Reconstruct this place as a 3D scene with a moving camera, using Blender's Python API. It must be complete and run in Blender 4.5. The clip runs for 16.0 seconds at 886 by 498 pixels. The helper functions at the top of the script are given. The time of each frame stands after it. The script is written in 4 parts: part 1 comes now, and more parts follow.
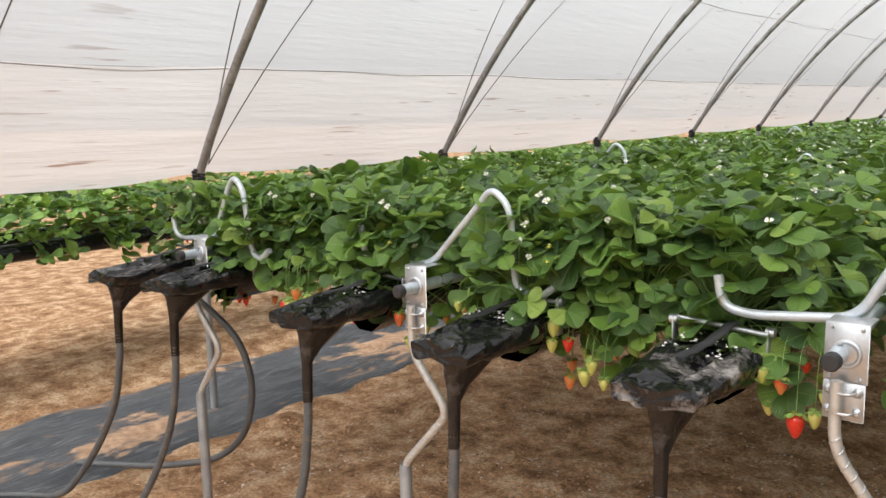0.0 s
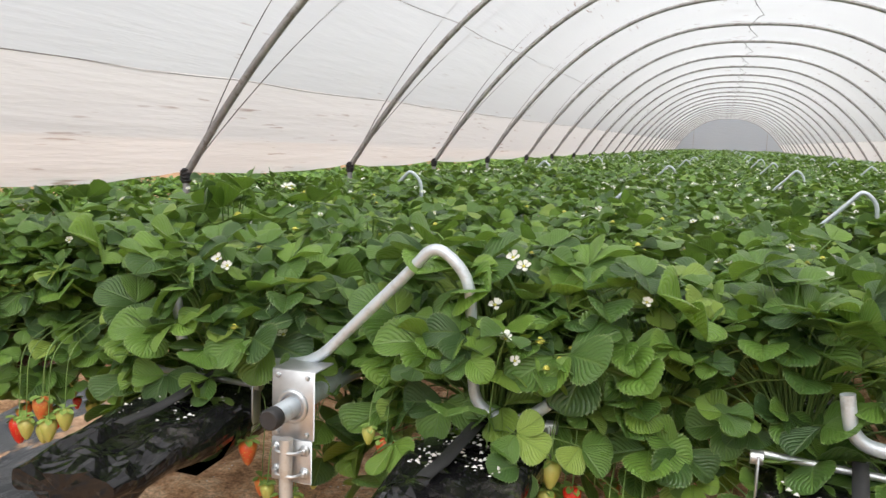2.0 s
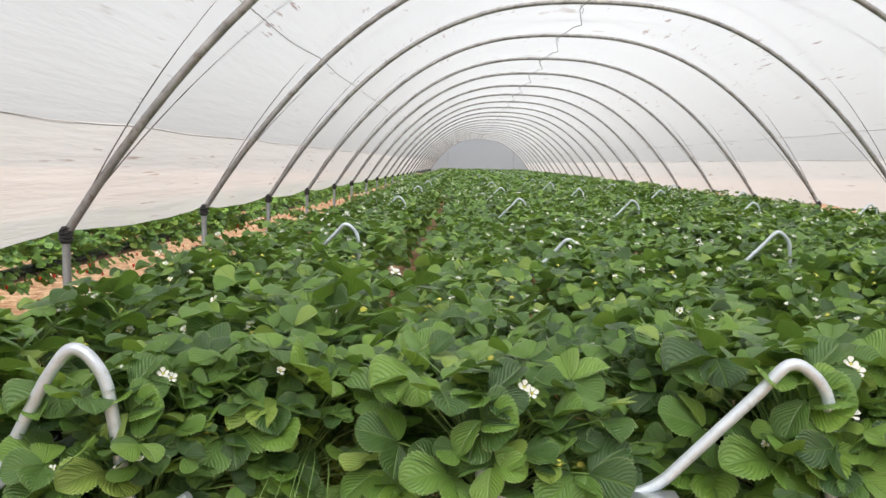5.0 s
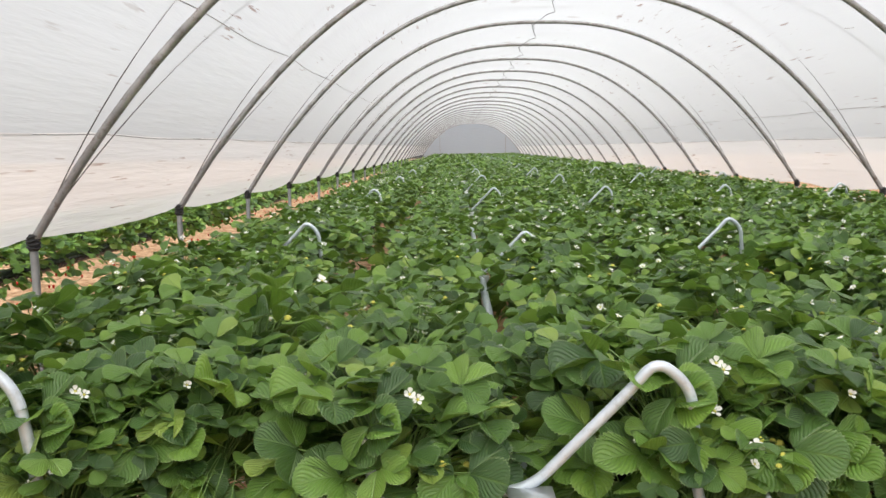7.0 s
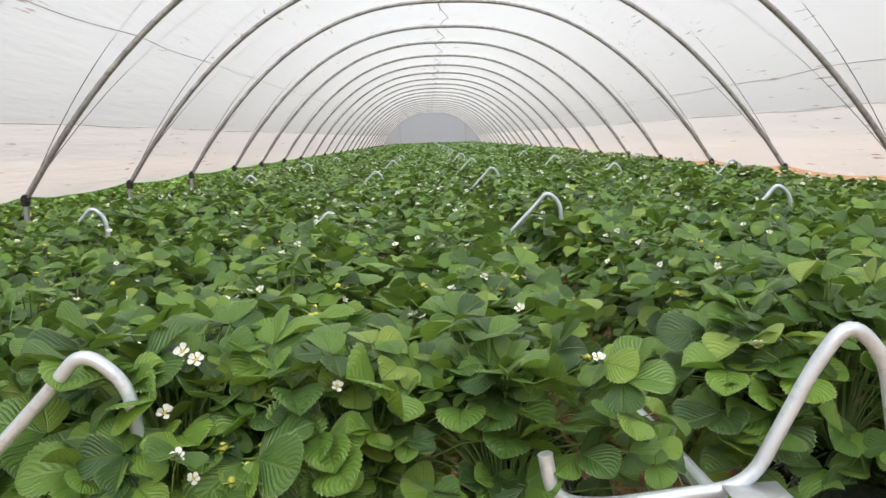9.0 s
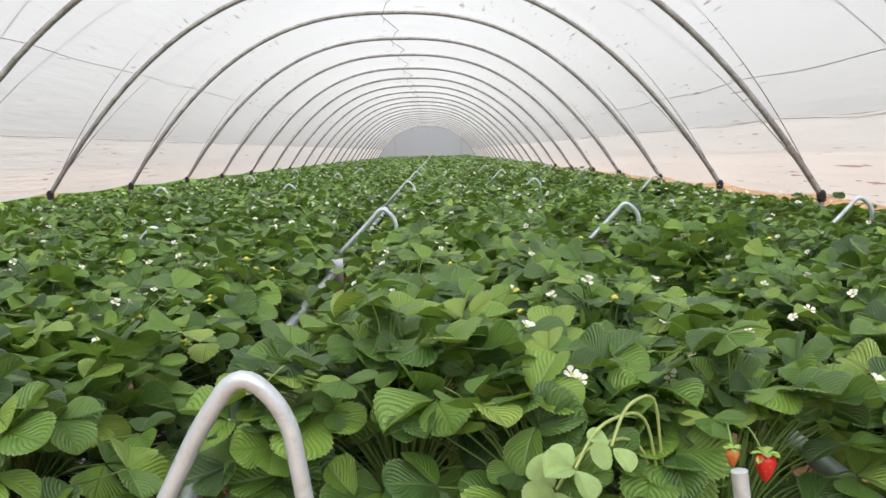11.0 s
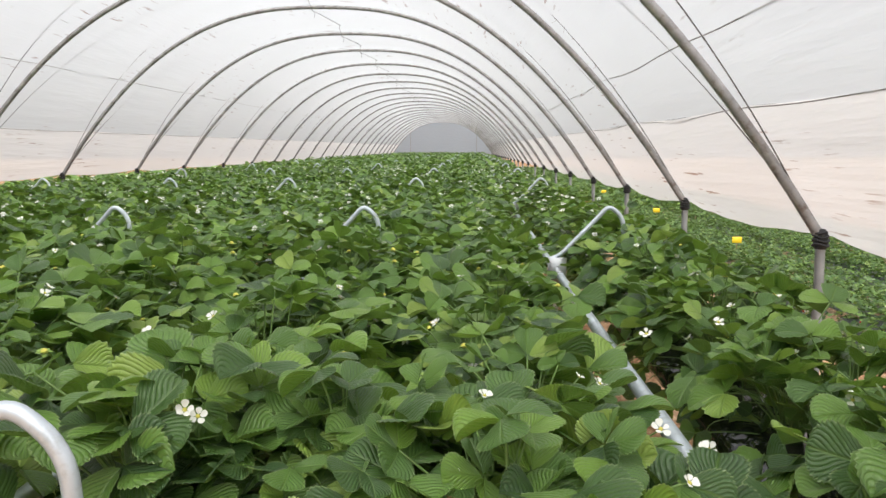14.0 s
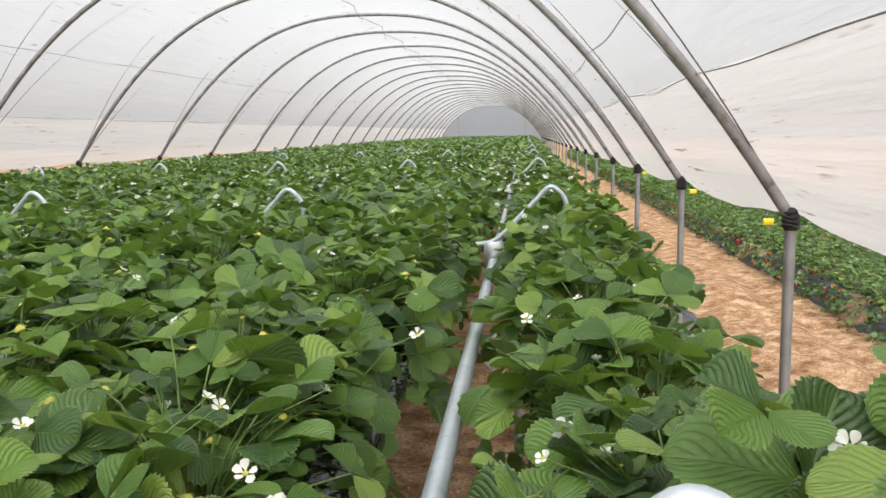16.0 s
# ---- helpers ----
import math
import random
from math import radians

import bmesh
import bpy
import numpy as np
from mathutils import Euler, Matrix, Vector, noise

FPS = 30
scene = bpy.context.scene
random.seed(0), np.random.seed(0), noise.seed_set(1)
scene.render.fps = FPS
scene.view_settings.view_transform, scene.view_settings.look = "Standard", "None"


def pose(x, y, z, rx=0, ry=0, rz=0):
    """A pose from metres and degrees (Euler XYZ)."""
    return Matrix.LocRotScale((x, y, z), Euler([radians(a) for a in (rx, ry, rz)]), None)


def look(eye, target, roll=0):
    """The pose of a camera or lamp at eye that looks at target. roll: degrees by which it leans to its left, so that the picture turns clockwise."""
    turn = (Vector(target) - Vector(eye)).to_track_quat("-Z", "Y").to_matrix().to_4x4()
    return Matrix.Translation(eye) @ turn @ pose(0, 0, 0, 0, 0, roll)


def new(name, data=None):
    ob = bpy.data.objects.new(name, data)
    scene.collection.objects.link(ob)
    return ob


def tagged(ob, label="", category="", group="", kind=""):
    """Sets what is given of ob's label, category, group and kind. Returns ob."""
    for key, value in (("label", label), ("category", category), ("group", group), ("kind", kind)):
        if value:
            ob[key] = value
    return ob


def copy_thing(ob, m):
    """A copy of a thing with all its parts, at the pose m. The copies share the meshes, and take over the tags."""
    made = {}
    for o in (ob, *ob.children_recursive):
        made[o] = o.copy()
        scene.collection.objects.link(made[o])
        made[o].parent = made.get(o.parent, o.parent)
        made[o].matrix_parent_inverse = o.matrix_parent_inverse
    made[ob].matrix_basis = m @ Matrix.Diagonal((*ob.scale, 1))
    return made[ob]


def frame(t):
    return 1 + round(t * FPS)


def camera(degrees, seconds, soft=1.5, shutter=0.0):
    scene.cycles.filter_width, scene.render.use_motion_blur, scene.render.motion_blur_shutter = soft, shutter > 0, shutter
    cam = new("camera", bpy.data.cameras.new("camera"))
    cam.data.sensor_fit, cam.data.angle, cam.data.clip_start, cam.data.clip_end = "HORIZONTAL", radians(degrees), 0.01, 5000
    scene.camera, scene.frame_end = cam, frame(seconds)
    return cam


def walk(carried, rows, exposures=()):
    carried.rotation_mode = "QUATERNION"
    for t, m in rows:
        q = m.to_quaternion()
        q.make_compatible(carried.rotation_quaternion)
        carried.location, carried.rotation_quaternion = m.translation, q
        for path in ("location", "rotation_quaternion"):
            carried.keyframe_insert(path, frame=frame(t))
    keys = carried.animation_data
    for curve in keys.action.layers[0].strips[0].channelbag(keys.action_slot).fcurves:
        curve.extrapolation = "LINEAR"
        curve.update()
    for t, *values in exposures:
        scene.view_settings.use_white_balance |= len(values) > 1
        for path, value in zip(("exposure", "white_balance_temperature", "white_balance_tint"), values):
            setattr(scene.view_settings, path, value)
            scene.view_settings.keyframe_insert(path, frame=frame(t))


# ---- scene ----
EXPOSURE = 1.55
cam = camera(57.7, 16.0)
PATH = [
    (0, (0.286, -0.286, 1.668), (-1.004, 1.211, 1.358), -1.3),
    (0.5, (0.124, -0.197, 1.656), (-0.943, 1.466, 1.347), -0.9),
    (1, (-0.188, -0.093, 1.657), (-1.067, 1.68, 1.37), -0.2),
    (1.5, (-0.437, 0.071, 1.641), (-1.184, 1.907, 1.377), 0.9),
    (2, (-0.646, 0.23, 1.648), (-1.285, 2.108, 1.398), 2.0),
    (2.5, (-0.812, 0.239, 1.647), (-1.332, 2.155, 1.407), 2.6),
    (3, (-1.088, 0.145, 1.655), (-1.483, 2.092, 1.429), 2.9),
    (3.5, (-1.294, 0.148, 1.646), (-1.557, 2.119, 1.433), 3.0),
    (4, (-1.431, 0.225, 1.681), (-1.577, 2.21, 1.483), 2.4),
    (4.5, (-1.563, 0.204, 1.745), (-1.628, 2.194, 1.56), 1.7),
    (5.65, (-1.765, 0.17, 1.82), (-1.80, 2.155, 1.622), 0.5),
    (6.8, (-1.573, 0.115, 1.866), (-1.61, 2.102, 1.647), -0.6),
    (7, (-1.475, 0.101, 1.856), (-1.51, 2.088, 1.63), -0.8),
    (7.5, (-1.135, 0.137, 1.805), (-1.155, 2.122, 1.563), -1.3),
    (8, (-0.931, 0.238, 1.772), (-0.923, 2.222, 1.522), -2.0),
    (8.2, (-0.878, 0.294, 1.77), (-0.859, 2.277, 1.517), -2.2),
    (10.5, (0.049, 0.509, 1.723), (0.076, 2.496, 1.494), -1.4),
    (11, (0.253, 0.593, 1.729), (0.267, 2.581, 1.512), -1.4),
    (11.5, (0.535, 0.548, 1.742), (0.548, 2.537, 1.533), -1.1),
    (12, (0.792, 0.517, 1.754), (0.803, 2.506, 1.545), -0.8),
    (12.5, (1.021, 0.64, 1.741), (1.023, 2.629, 1.53), -0.3),
    (13, (1.227, 0.756, 1.746), (1.21, 2.744, 1.533), -0.0),
    (13.5, (1.468, 0.745, 1.744), (1.425, 2.733, 1.529), 0.1),
    (14, (1.652, 0.741, 1.734), (1.586, 2.727, 1.509), -0.1),
    (14.5, (1.774, 0.872, 1.711), (1.682, 2.856, 1.473), -0.4),
    (15, (1.891, 0.999, 1.698), (1.772, 2.979, 1.446), -0.7),
    (15.5, (2.062, 1.051, 1.693), (1.904, 3.028, 1.433), -1.0),
    (16, (2.19, 1.057, 1.694), (1.984, 3.029, 1.433), -1.0),
]
walk(cam, [(t, look(eye, target, roll)) for t, eye, target, roll in PATH])

# ---------------------------------------------------------------- world and sun
SLOPE = 0.012
world = bpy.data.worlds.new("overcast_sky")
scene.world = world
world.use_nodes = True
wn = world.node_tree.nodes
sky = wn.new("ShaderNodeTexSky")
sky.sky_type = "NISHITA"
sky.sun_disc = False
sky.sun_elevation, sky.sun_rotation = radians(60), radians(175)
sky.dust_density, sky.air_density = 4.0, 1.0
cloud = wn.new("ShaderNodeHueSaturation")
cloud.inputs["Saturation"].default_value = 0.22
world.node_tree.links.new(sky.outputs[0], cloud.inputs["Color"])
world.node_tree.links.new(cloud.outputs[0], wn["Background"].inputs["Color"])
wn["Background"].inputs["Strength"].default_value = 0.055
sun = new("sun", bpy.data.lights.new("sun", "SUN"))
sun.data.energy, sun.data.angle, sun.data.color = 1.5, radians(75), (1.0, 0.985, 0.955)
sun.matrix_world = look((0, 0, 20), (-0.9, 11.5, 0.0))
scene.view_settings.exposure = EXPOSURE


# ---------------------------------------------------------------- materials
def material(name, rough=0.6, metal=0.0, spec=0.5):
    m = bpy.data.materials.new(name)
    m.use_nodes = True
    b = m.node_tree.nodes["Principled BSDF"]
    b.inputs["Roughness"].default_value = rough
    b.inputs["Metallic"].default_value = metal
    b.inputs["Specular IOR Level"].default_value = spec
    return m, m.node_tree.nodes, m.node_tree.links, b


def noise_node(n, l, scale, detail=4.0, rough=0.55, coords="Object", stretch=None):
    c = n.new("ShaderNodeTexCoord")
    out = c.outputs[coords]
    if stretch:
        mp = n.new("ShaderNodeMapping")
        mp.inputs["Scale"].default_value = stretch
        l.new(out, mp.inputs["Vector"])
        out = mp.outputs[0]
    t = n.new("ShaderNodeTexNoise")
    t.inputs["Scale"].default_value = scale
    t.inputs["Detail"].default_value = detail
    t.inputs["Roughness"].default_value = rough
    l.new(out, t.inputs["Vector"])
    return t.outputs["Fac"]


def ramp(n, l, fac, stops):
    r = n.new("ShaderNodeValToRGB")
    e = r.color_ramp.elements
    while len(e) < len(stops):
        e.new(0.5)
    for el, (p, c) in zip(e, stops):
        el.position, el.color = p, (*c, 1)
    l.new(fac, r.inputs["Fac"])
    return r.outputs["Color"]


def mixc(n, l, fac, a, b, blend="MIX"):
    m = n.new("ShaderNodeMix")
    m.data_type, m.blend_type = "RGBA", blend
    for sock, v in ((m.inputs["Factor"], fac), (m.inputs["A"], a), (m.inputs["B"], b)):
        if isinstance(v, (int, float)):
            sock.default_value = v
        elif isinstance(v, tuple):
            sock.default_value = (*v, 1)
        else:
            l.new(v, sock)
    return m.outputs["Result"]


def calc(n, l, op, a, b=0.0, c=0.0):
    m = n.new("ShaderNodeMath")
    m.operation = op
    for i, v in enumerate((a, b, c)):
        if isinstance(v, (int, float)):
            m.inputs[i].default_value = v
        else:
            l.new(v, m.inputs[i])
    return m.outputs[0]


def bump(n, l, b, height, strength=0.3, distance=0.01):
    k = n.new("ShaderNodeBump")
    k.inputs["Strength"].default_value, k.inputs["Distance"].default_value = strength, distance
    l.new(height, k.inputs["Height"])
    l.new(k.outputs[0], b.inputs["Normal"])
    return k


def scatter(n, l):
    """A number from 0 to 1 that differs from piece to piece and from object to object."""
    g = n.new("ShaderNodeNewGeometry")
    o = n.new("ShaderNodeObjectInfo")
    return calc(n, l, "FRACT", calc(n, l, "ADD", g.outputs["Random Per Island"], o.outputs["Random"]))


def leaf_material(name, stops, veins=True):
    m, n, l, b = material(name, 0.34, 0, 0.6)
    r = scatter(n, l)
    base = ramp(n, l, r, stops)
    spots = noise_node(n, l, 18.0)
    base = mixc(n, l, calc(n, l, "MULTIPLY", spots, 0.25), base, (0.040, 0.085, 0.026))
    if veins:
        uv = n.new("ShaderNodeTexCoord")
        sep = n.new("ShaderNodeSeparateXYZ")
        l.new(uv.outputs["UV"], sep.inputs[0])
        side = calc(n, l, "ABSOLUTE", calc(n, l, "SUBTRACT", sep.outputs[0], 0.5))
        sway = calc(n, l, "MULTIPLY", noise_node(n, l, 3.0, 2.0, 0.5, coords="UV"), 0.9)
        run = calc(n, l, "ADD", calc(n, l, "SUBTRACT", calc(n, l, "MULTIPLY", sep.outputs[1], 3.7), calc(n, l, "MULTIPLY", side, 5.0)), calc(n, l, "MULTIPLY", sway, 0.4))
        quilt = calc(n, l, "ABSOLUTE", calc(n, l, "SINE", calc(n, l, "MULTIPLY", run, 6.283)))
        groove = calc(n, l, "POWER", quilt, 0.42)
        mid = n.new("ShaderNodeMapRange")
        mid.inputs["From Max"].default_value = 0.045
        l.new(side, mid.inputs["Value"])
        pucker = noise_node(n, l, 14.0, 3.0, 0.6, coords="UV")
        relief = calc(n, l, "MULTIPLY", calc(n, l, "MULTIPLY_ADD", groove, 1.0, calc(n, l, "MULTIPLY", pucker, 0.9)), mid.outputs[0])
        bump(n, l, b, relief, 0.6, 0.0042)
        line = calc(n, l, "SUBTRACT", 1.0, mid.outputs[0])
        base = mixc(n, l, calc(n, l, "MULTIPLY", line, 0.5), base, (0.20, 0.32, 0.08))
        # Vein grooves are also darkened in the colour, as painted crease shade.
        dark = calc(n, l, "MULTIPLY", calc(n, l, "POWER", calc(n, l, "SUBTRACT", 1.0, groove), 1.5), 0.22)
        base = mixc(n, l, dark, base, (0.022, 0.055, 0.014))
        # Pale leaf margin, brightened further as a painted edge highlight.
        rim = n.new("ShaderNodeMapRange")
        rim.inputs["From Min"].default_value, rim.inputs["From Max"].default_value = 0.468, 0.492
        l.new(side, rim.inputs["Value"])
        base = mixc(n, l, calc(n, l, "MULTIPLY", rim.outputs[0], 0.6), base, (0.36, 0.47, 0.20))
        dust = n.new("ShaderNodeMapRange")
        dust.inputs["From Min"].default_value, dust.inputs["From Max"].default_value = 0.62, 0.80
        l.new(noise_node(n, l, 130.0, 2.0, 0.5), dust.inputs["Value"])
        base = mixc(n, l, calc(n, l, "MULTIPLY", dust.outputs[0], 0.12), base, (0.45, 0.47, 0.40))
    l.new(base, b.inputs["Base Color"])
    rough = n.new("ShaderNodeMapRange")
    rough.inputs["To Min"].default_value, rough.inputs["To Max"].default_value = 0.22, 0.40
    l.new(spots, rough.inputs["Value"])
    l.new(rough.outputs[0], b.inputs["Roughness"])
    tr = n.new("ShaderNodeBsdfTranslucent")
    l.new(mixc(n, l, 0.5, base, (0.20, 0.31, 0.03)), tr.inputs["Color"])
    mx = n.new("ShaderNodeMixShader")
    mx.inputs[0].default_value = 0.31
    l.new(b.outputs[0], mx.inputs[1])
    l.new(tr.outputs[0], mx.inputs[2])
    l.new(mx.outputs[0], n["Material Output"].inputs["Surface"])
    return m


GREENS = [(0.0, (0.048, 0.108, 0.034)), (0.35, (0.120, 0.236, 0.052)), (0.70, (0.186, 0.344, 0.060)), (0.90, (0.255, 0.430, 0.066)), (1.0, (0.38, 0.52, 0.11))]
# Darker leaf greens for the beds, standing for the neighbouring tunnel's shade.
SHADED_BED_GREENS = [(0.0, (0.050, 0.100, 0.036)), (0.5, (0.110, 0.190, 0.056)), (0.9, (0.19, 0.29, 0.07)), (1.0, (0.28, 0.36, 0.10))]
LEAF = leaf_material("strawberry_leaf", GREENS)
LEAF_BED_SHADED = leaf_material("ground_bed_leaf", SHADED_BED_GREENS, veins=False)


def simple(name, colour, rough=0.6, metal=0.0, vary=0.25, scale=12.0, relief=0.15, dirt=None, spec=0.5, stretch=None):
    """A surface with large stains and fine grain, in shades of one colour."""
    m, n, l, b = material(name, rough, metal, spec)
    a = noise_node(n, l, scale, 5.0, 0.6, stretch=stretch)
    f = noise_node(n, l, scale * 14, 3.0, 0.6, stretch=stretch)
    lo = tuple(c * (1 - vary) for c in colour)
    hi = tuple(min(1.0, c * (1 + vary)) for c in colour)
    col = ramp(n, l, a, [(0.3, lo), (0.7, hi)])
    if dirt:
        k = n.new("ShaderNodeMapRange")
        k.inputs["From Min"].default_value, k.inputs["From Max"].default_value = 0.52, 0.72
        l.new(noise_node(n, l, scale * 2.3, 6.0, 0.65, stretch=stretch), k.inputs["Value"])
        col = mixc(n, l, k.outputs[0], col, dirt)
    l.new(col, b.inputs["Base Color"])
    rr = n.new("ShaderNodeMapRange")
    rr.inputs["To Min"].default_value, rr.inputs["To Max"].default_value = max(0.05, rough - 0.12), min(1, rough + 0.12)
    l.new(a, rr.inputs["Value"])
    l.new(rr.outputs[0], b.inputs["Roughness"])
    bump(n, l, b, f, relief, 0.003)
    return m


STEM = simple("green_stem", (0.16, 0.26, 0.07), 0.5, vary=0.3)
PETAL = simple("white_petal", (0.74, 0.75, 0.68), 0.5, vary=0.06)
POLLEN = simple("yellow_flower_centre", (0.58, 0.54, 0.10), 0.7, vary=0.2, scale=200)
SEPAL = simple("green_sepal", (0.24, 0.36, 0.08), 0.55, vary=0.3)
GALV = simple("galvanised_steel", (0.58, 0.60, 0.62), 0.42, 0.85, vary=0.12, scale=30, relief=0.1)
GALV_WHITE = simple("matt_zinc_pipe", (0.57, 0.63, 0.68), 0.38, 0.40, vary=0.10, scale=18, relief=0.08, dirt=(0.43, 0.47, 0.48))
HOOP = simple("weathered_steel_tube", (0.34, 0.33, 0.325), 0.5, 0.3, vary=0.3, scale=9, relief=0.2, dirt=(0.18, 0.14, 0.12))
POST = simple("zinc_coated_post", (0.36, 0.37, 0.38), 0.45, 0.5, vary=0.2, scale=10, relief=0.2)
RUBBER = simple("black_rubber", (0.03, 0.03, 0.032), 0.6, vary=0.2)
HOSE = simple("grey_ribbed_hose", (0.095, 0.10, 0.105), 0.5, vary=0.2, dirt=(0.17, 0.145, 0.12))
ROPE = simple("dark_rope", (0.16, 0.145, 0.14), 0.9, vary=0.3, scale=40)
WIRE = simple("grey_wire", (0.30, 0.27, 0.26), 0.7, vary=0.3, scale=40)
YELLOW = simple("yellow_card", (0.85, 0.56, 0.02), 0.5, vary=0.08)
STAKE = simple("wooden_stake", (0.30, 0.20, 0.11), 0.7)
SPIRAL = simple("spiral_wrapped_pipe", (0.62, 0.62, 0.60), 0.42, 0.5, vary=0.1, dirt=(0.45, 0.40, 0.34))


def trough_film(name, dust):
    """Black wrapping film with creases, white salt and dust."""
    m, n, l, b = material(name, 0.33, 0, 0.5)
    k = n.new("ShaderNodeMapRange")
    k.inputs["From Min"].default_value, k.inputs["From Max"].default_value = 0.57 - 0.06 * dust, 0.80 - 0.08 * dust
    l.new(noise_node(n, l, 7.0, 8.0, 0.72), k.inputs["Value"])
    col = mixc(n, l, calc(n, l, "MULTIPLY", k.outputs[0], 0.22 + 0.6 * dust), (0.009, 0.009, 0.010), (0.50, 0.46, 0.43))
    l.new(col, b.inputs["Base Color"])
    rr = n.new("ShaderNodeMapRange")
    rr.inputs["To Min"].default_value, rr.inputs["To Max"].default_value = 0.10, 0.42
    l.new(k.outputs[0], rr.inputs["Value"])
    l.new(rr.outputs[0], b.inputs["Roughness"])
    v = n.new("ShaderNodeTexVoronoi")
    v.feature = "DISTANCE_TO_EDGE"
    v.inputs["Scale"].default_value = 13.0
    tc = n.new("ShaderNodeTexCoord")
    warp = mixc(n, l, 0.12, tc.outputs["Object"], noise_node(n, l, 5.0, 2.0), "ADD")
    l.new(warp, v.inputs["Vector"])
    fold = calc(n, l, "MULTIPLY_ADD", calc(n, l, "MINIMUM", v.outputs["Distance"], 0.25), 2.2, noise_node(n, l, 11.0, 3.0, 0.5))
    bump(n, l, b, fold, 0.4, 0.010)
    return m


TROUGH = trough_film("black_trough_film", 0.0)
TROUGH_DUSTY = trough_film("dusty_trough_film", 1.0)


def fruit_material(name, c0, c1):
    m, n, l, b = material(name, 0.3, 0, 0.5)
    c = n.new("ShaderNodeTexCoord")
    v = n.new("ShaderNodeTexVoronoi")
    v.inputs["Scale"].default_value = 190
    l.new(c.outputs["Object"], v.inputs["Vector"])
    seed = n.new("ShaderNodeMapRange")
    seed.inputs["From Min"].default_value, seed.inputs["From Max"].default_value = 0.12, 0.26
    l.new(v.outputs["Distance"], seed.inputs["Value"])
    body = ramp(n, l, noise_node(n, l, 30, 2), [(0.35, c0), (0.65, c1)])
    l.new(mixc(n, l, seed.outputs[0], (0.55, 0.42, 0.10), body), b.inputs["Base Color"])
    bump(n, l, b, seed.outputs[0], 0.5, 0.0015)
    b.inputs["Subsurface Weight"].default_value = 0.0
    return m


RED = fruit_material("ripe_fruit", (0.55, 0.012, 0.012), (0.62, 0.03, 0.015))
TURNING = fruit_material("turning_fruit", (0.60, 0.09, 0.03), (0.55, 0.24, 0.06))
PALE = fruit_material("unripe_fruit", (0.42, 0.46, 0.10), (0.52, 0.50, 0.16))


def ground_material():
    m, n, l, b = material("sandy_soil", 0.95, 0, 0.15)
    c = n.new("ShaderNodeTexCoord")
    sep = n.new("ShaderNodeSeparateXYZ")
    l.new(c.outputs["Object"], sep.inputs[0])
    big = noise_node(n, l, 0.9, 5.0, 0.6)
    mid = noise_node(n, l, 6.0, 10.0, 0.74)
    fine = noise_node(n, l, 60.0, 8.0, 0.8)
    off = calc(n, l, "ABSOLUTE", calc(n, l, "ADD", sep.outputs[0], 0.28))
    edge = n.new("ShaderNodeMapRange")
    edge.inputs["From Min"].default_value, edge.inputs["From Max"].default_value = 2.0, 3.3
    l.new(calc(n, l, "MULTIPLY_ADD", calc(n, l, "SUBTRACT", big, 0.5), 3.0, off), edge.inputs["Value"])
    # Damp soil lightened in colour to make up for the deep shade there.
    damp_lightened = ramp(n, l, mid, [(0.38, (0.27, 0.145, 0.074)), (0.5, (0.58, 0.34, 0.19)), (0.60, (0.76, 0.54, 0.35))])
    dry = ramp(n, l, mid, [(0.36, (0.17, 0.085, 0.042)), (0.5, (0.36, 0.215, 0.118)), (0.60, (0.54, 0.38, 0.245))])
    patch = n.new("ShaderNodeMapRange")
    patch.inputs["From Min"].default_value, patch.inputs["From Max"].default_value = 0.54, 0.66
    l.new(noise_node(n, l, 2.3, 6.0, 0.7), patch.inputs["Value"])
    cover = calc(n, l, "MAXIMUM", edge.outputs[0], calc(n, l, "MULTIPLY", patch.outputs[0], 0.75))
    col = mixc(n, l, cover, damp_lightened, dry)
    grain = ramp(n, l, fine, [(0.36, (0.45, 0.44, 0.43)), (0.5, (1.0, 1.0, 1.0)), (0.64, (1.5, 1.42, 1.36))])
    col = mixc(n, l, 1.0, col, grain, "MULTIPLY")
    l.new(col, b.inputs["Base Color"])
    h = calc(n, l, "MULTIPLY_ADD", fine, 0.35, mid)
    bump(n, l, b, h, 0.7, 0.04)
    return m


SOIL = ground_material()


def mulch_material():
    """Black ground film with sand washed over it and pale lines along its length, partly painted wet shine."""
    m, n, l, b = material("ground_mulch_film", 0.4, 0, 0.5)
    s = noise_node(n, l, 1.5, 9.0, 0.66, stretch=(1.8, 0.6, 1))
    k = n.new("ShaderNodeMapRange")
    k.inputs["From Min"].default_value, k.inputs["From Max"].default_value = 0.535, 0.575
    l.new(s, k.inputs["Value"])
    sand = ramp(n, l, noise_node(n, l, 20.0, 5.0, 0.7), [(0.3, (0.30, 0.17, 0.10)), (0.7, (0.60, 0.40, 0.26))])
    d = noise_node(n, l, 5.0, 10.0, 0.8, stretch=(13.0, 1.1, 1))
    e = n.new("ShaderNodeMapRange")
    e.inputs["From Min"].default_value, e.inputs["From Max"].default_value = 0.52, 0.72
    l.new(d, e.inputs["Value"])
    col = mixc(n, l, e.outputs[0], (0.060, 0.064, 0.072), (0.42, 0.42, 0.42))
    col = mixc(n, l, k.outputs[0], col, sand)
    l.new(col, b.inputs["Base Color"])
    rr = n.new("ShaderNodeMapRange")
    rr.inputs["To Min"].default_value, rr.inputs["To Max"].default_value = 0.35, 0.95
    l.new(k.outputs[0], rr.inputs["Value"])
    l.new(rr.outputs[0], b.inputs["Roughness"])
    bump(n, l, b, d, 0.7, 0.025)
    return m


MULCH = mulch_material()


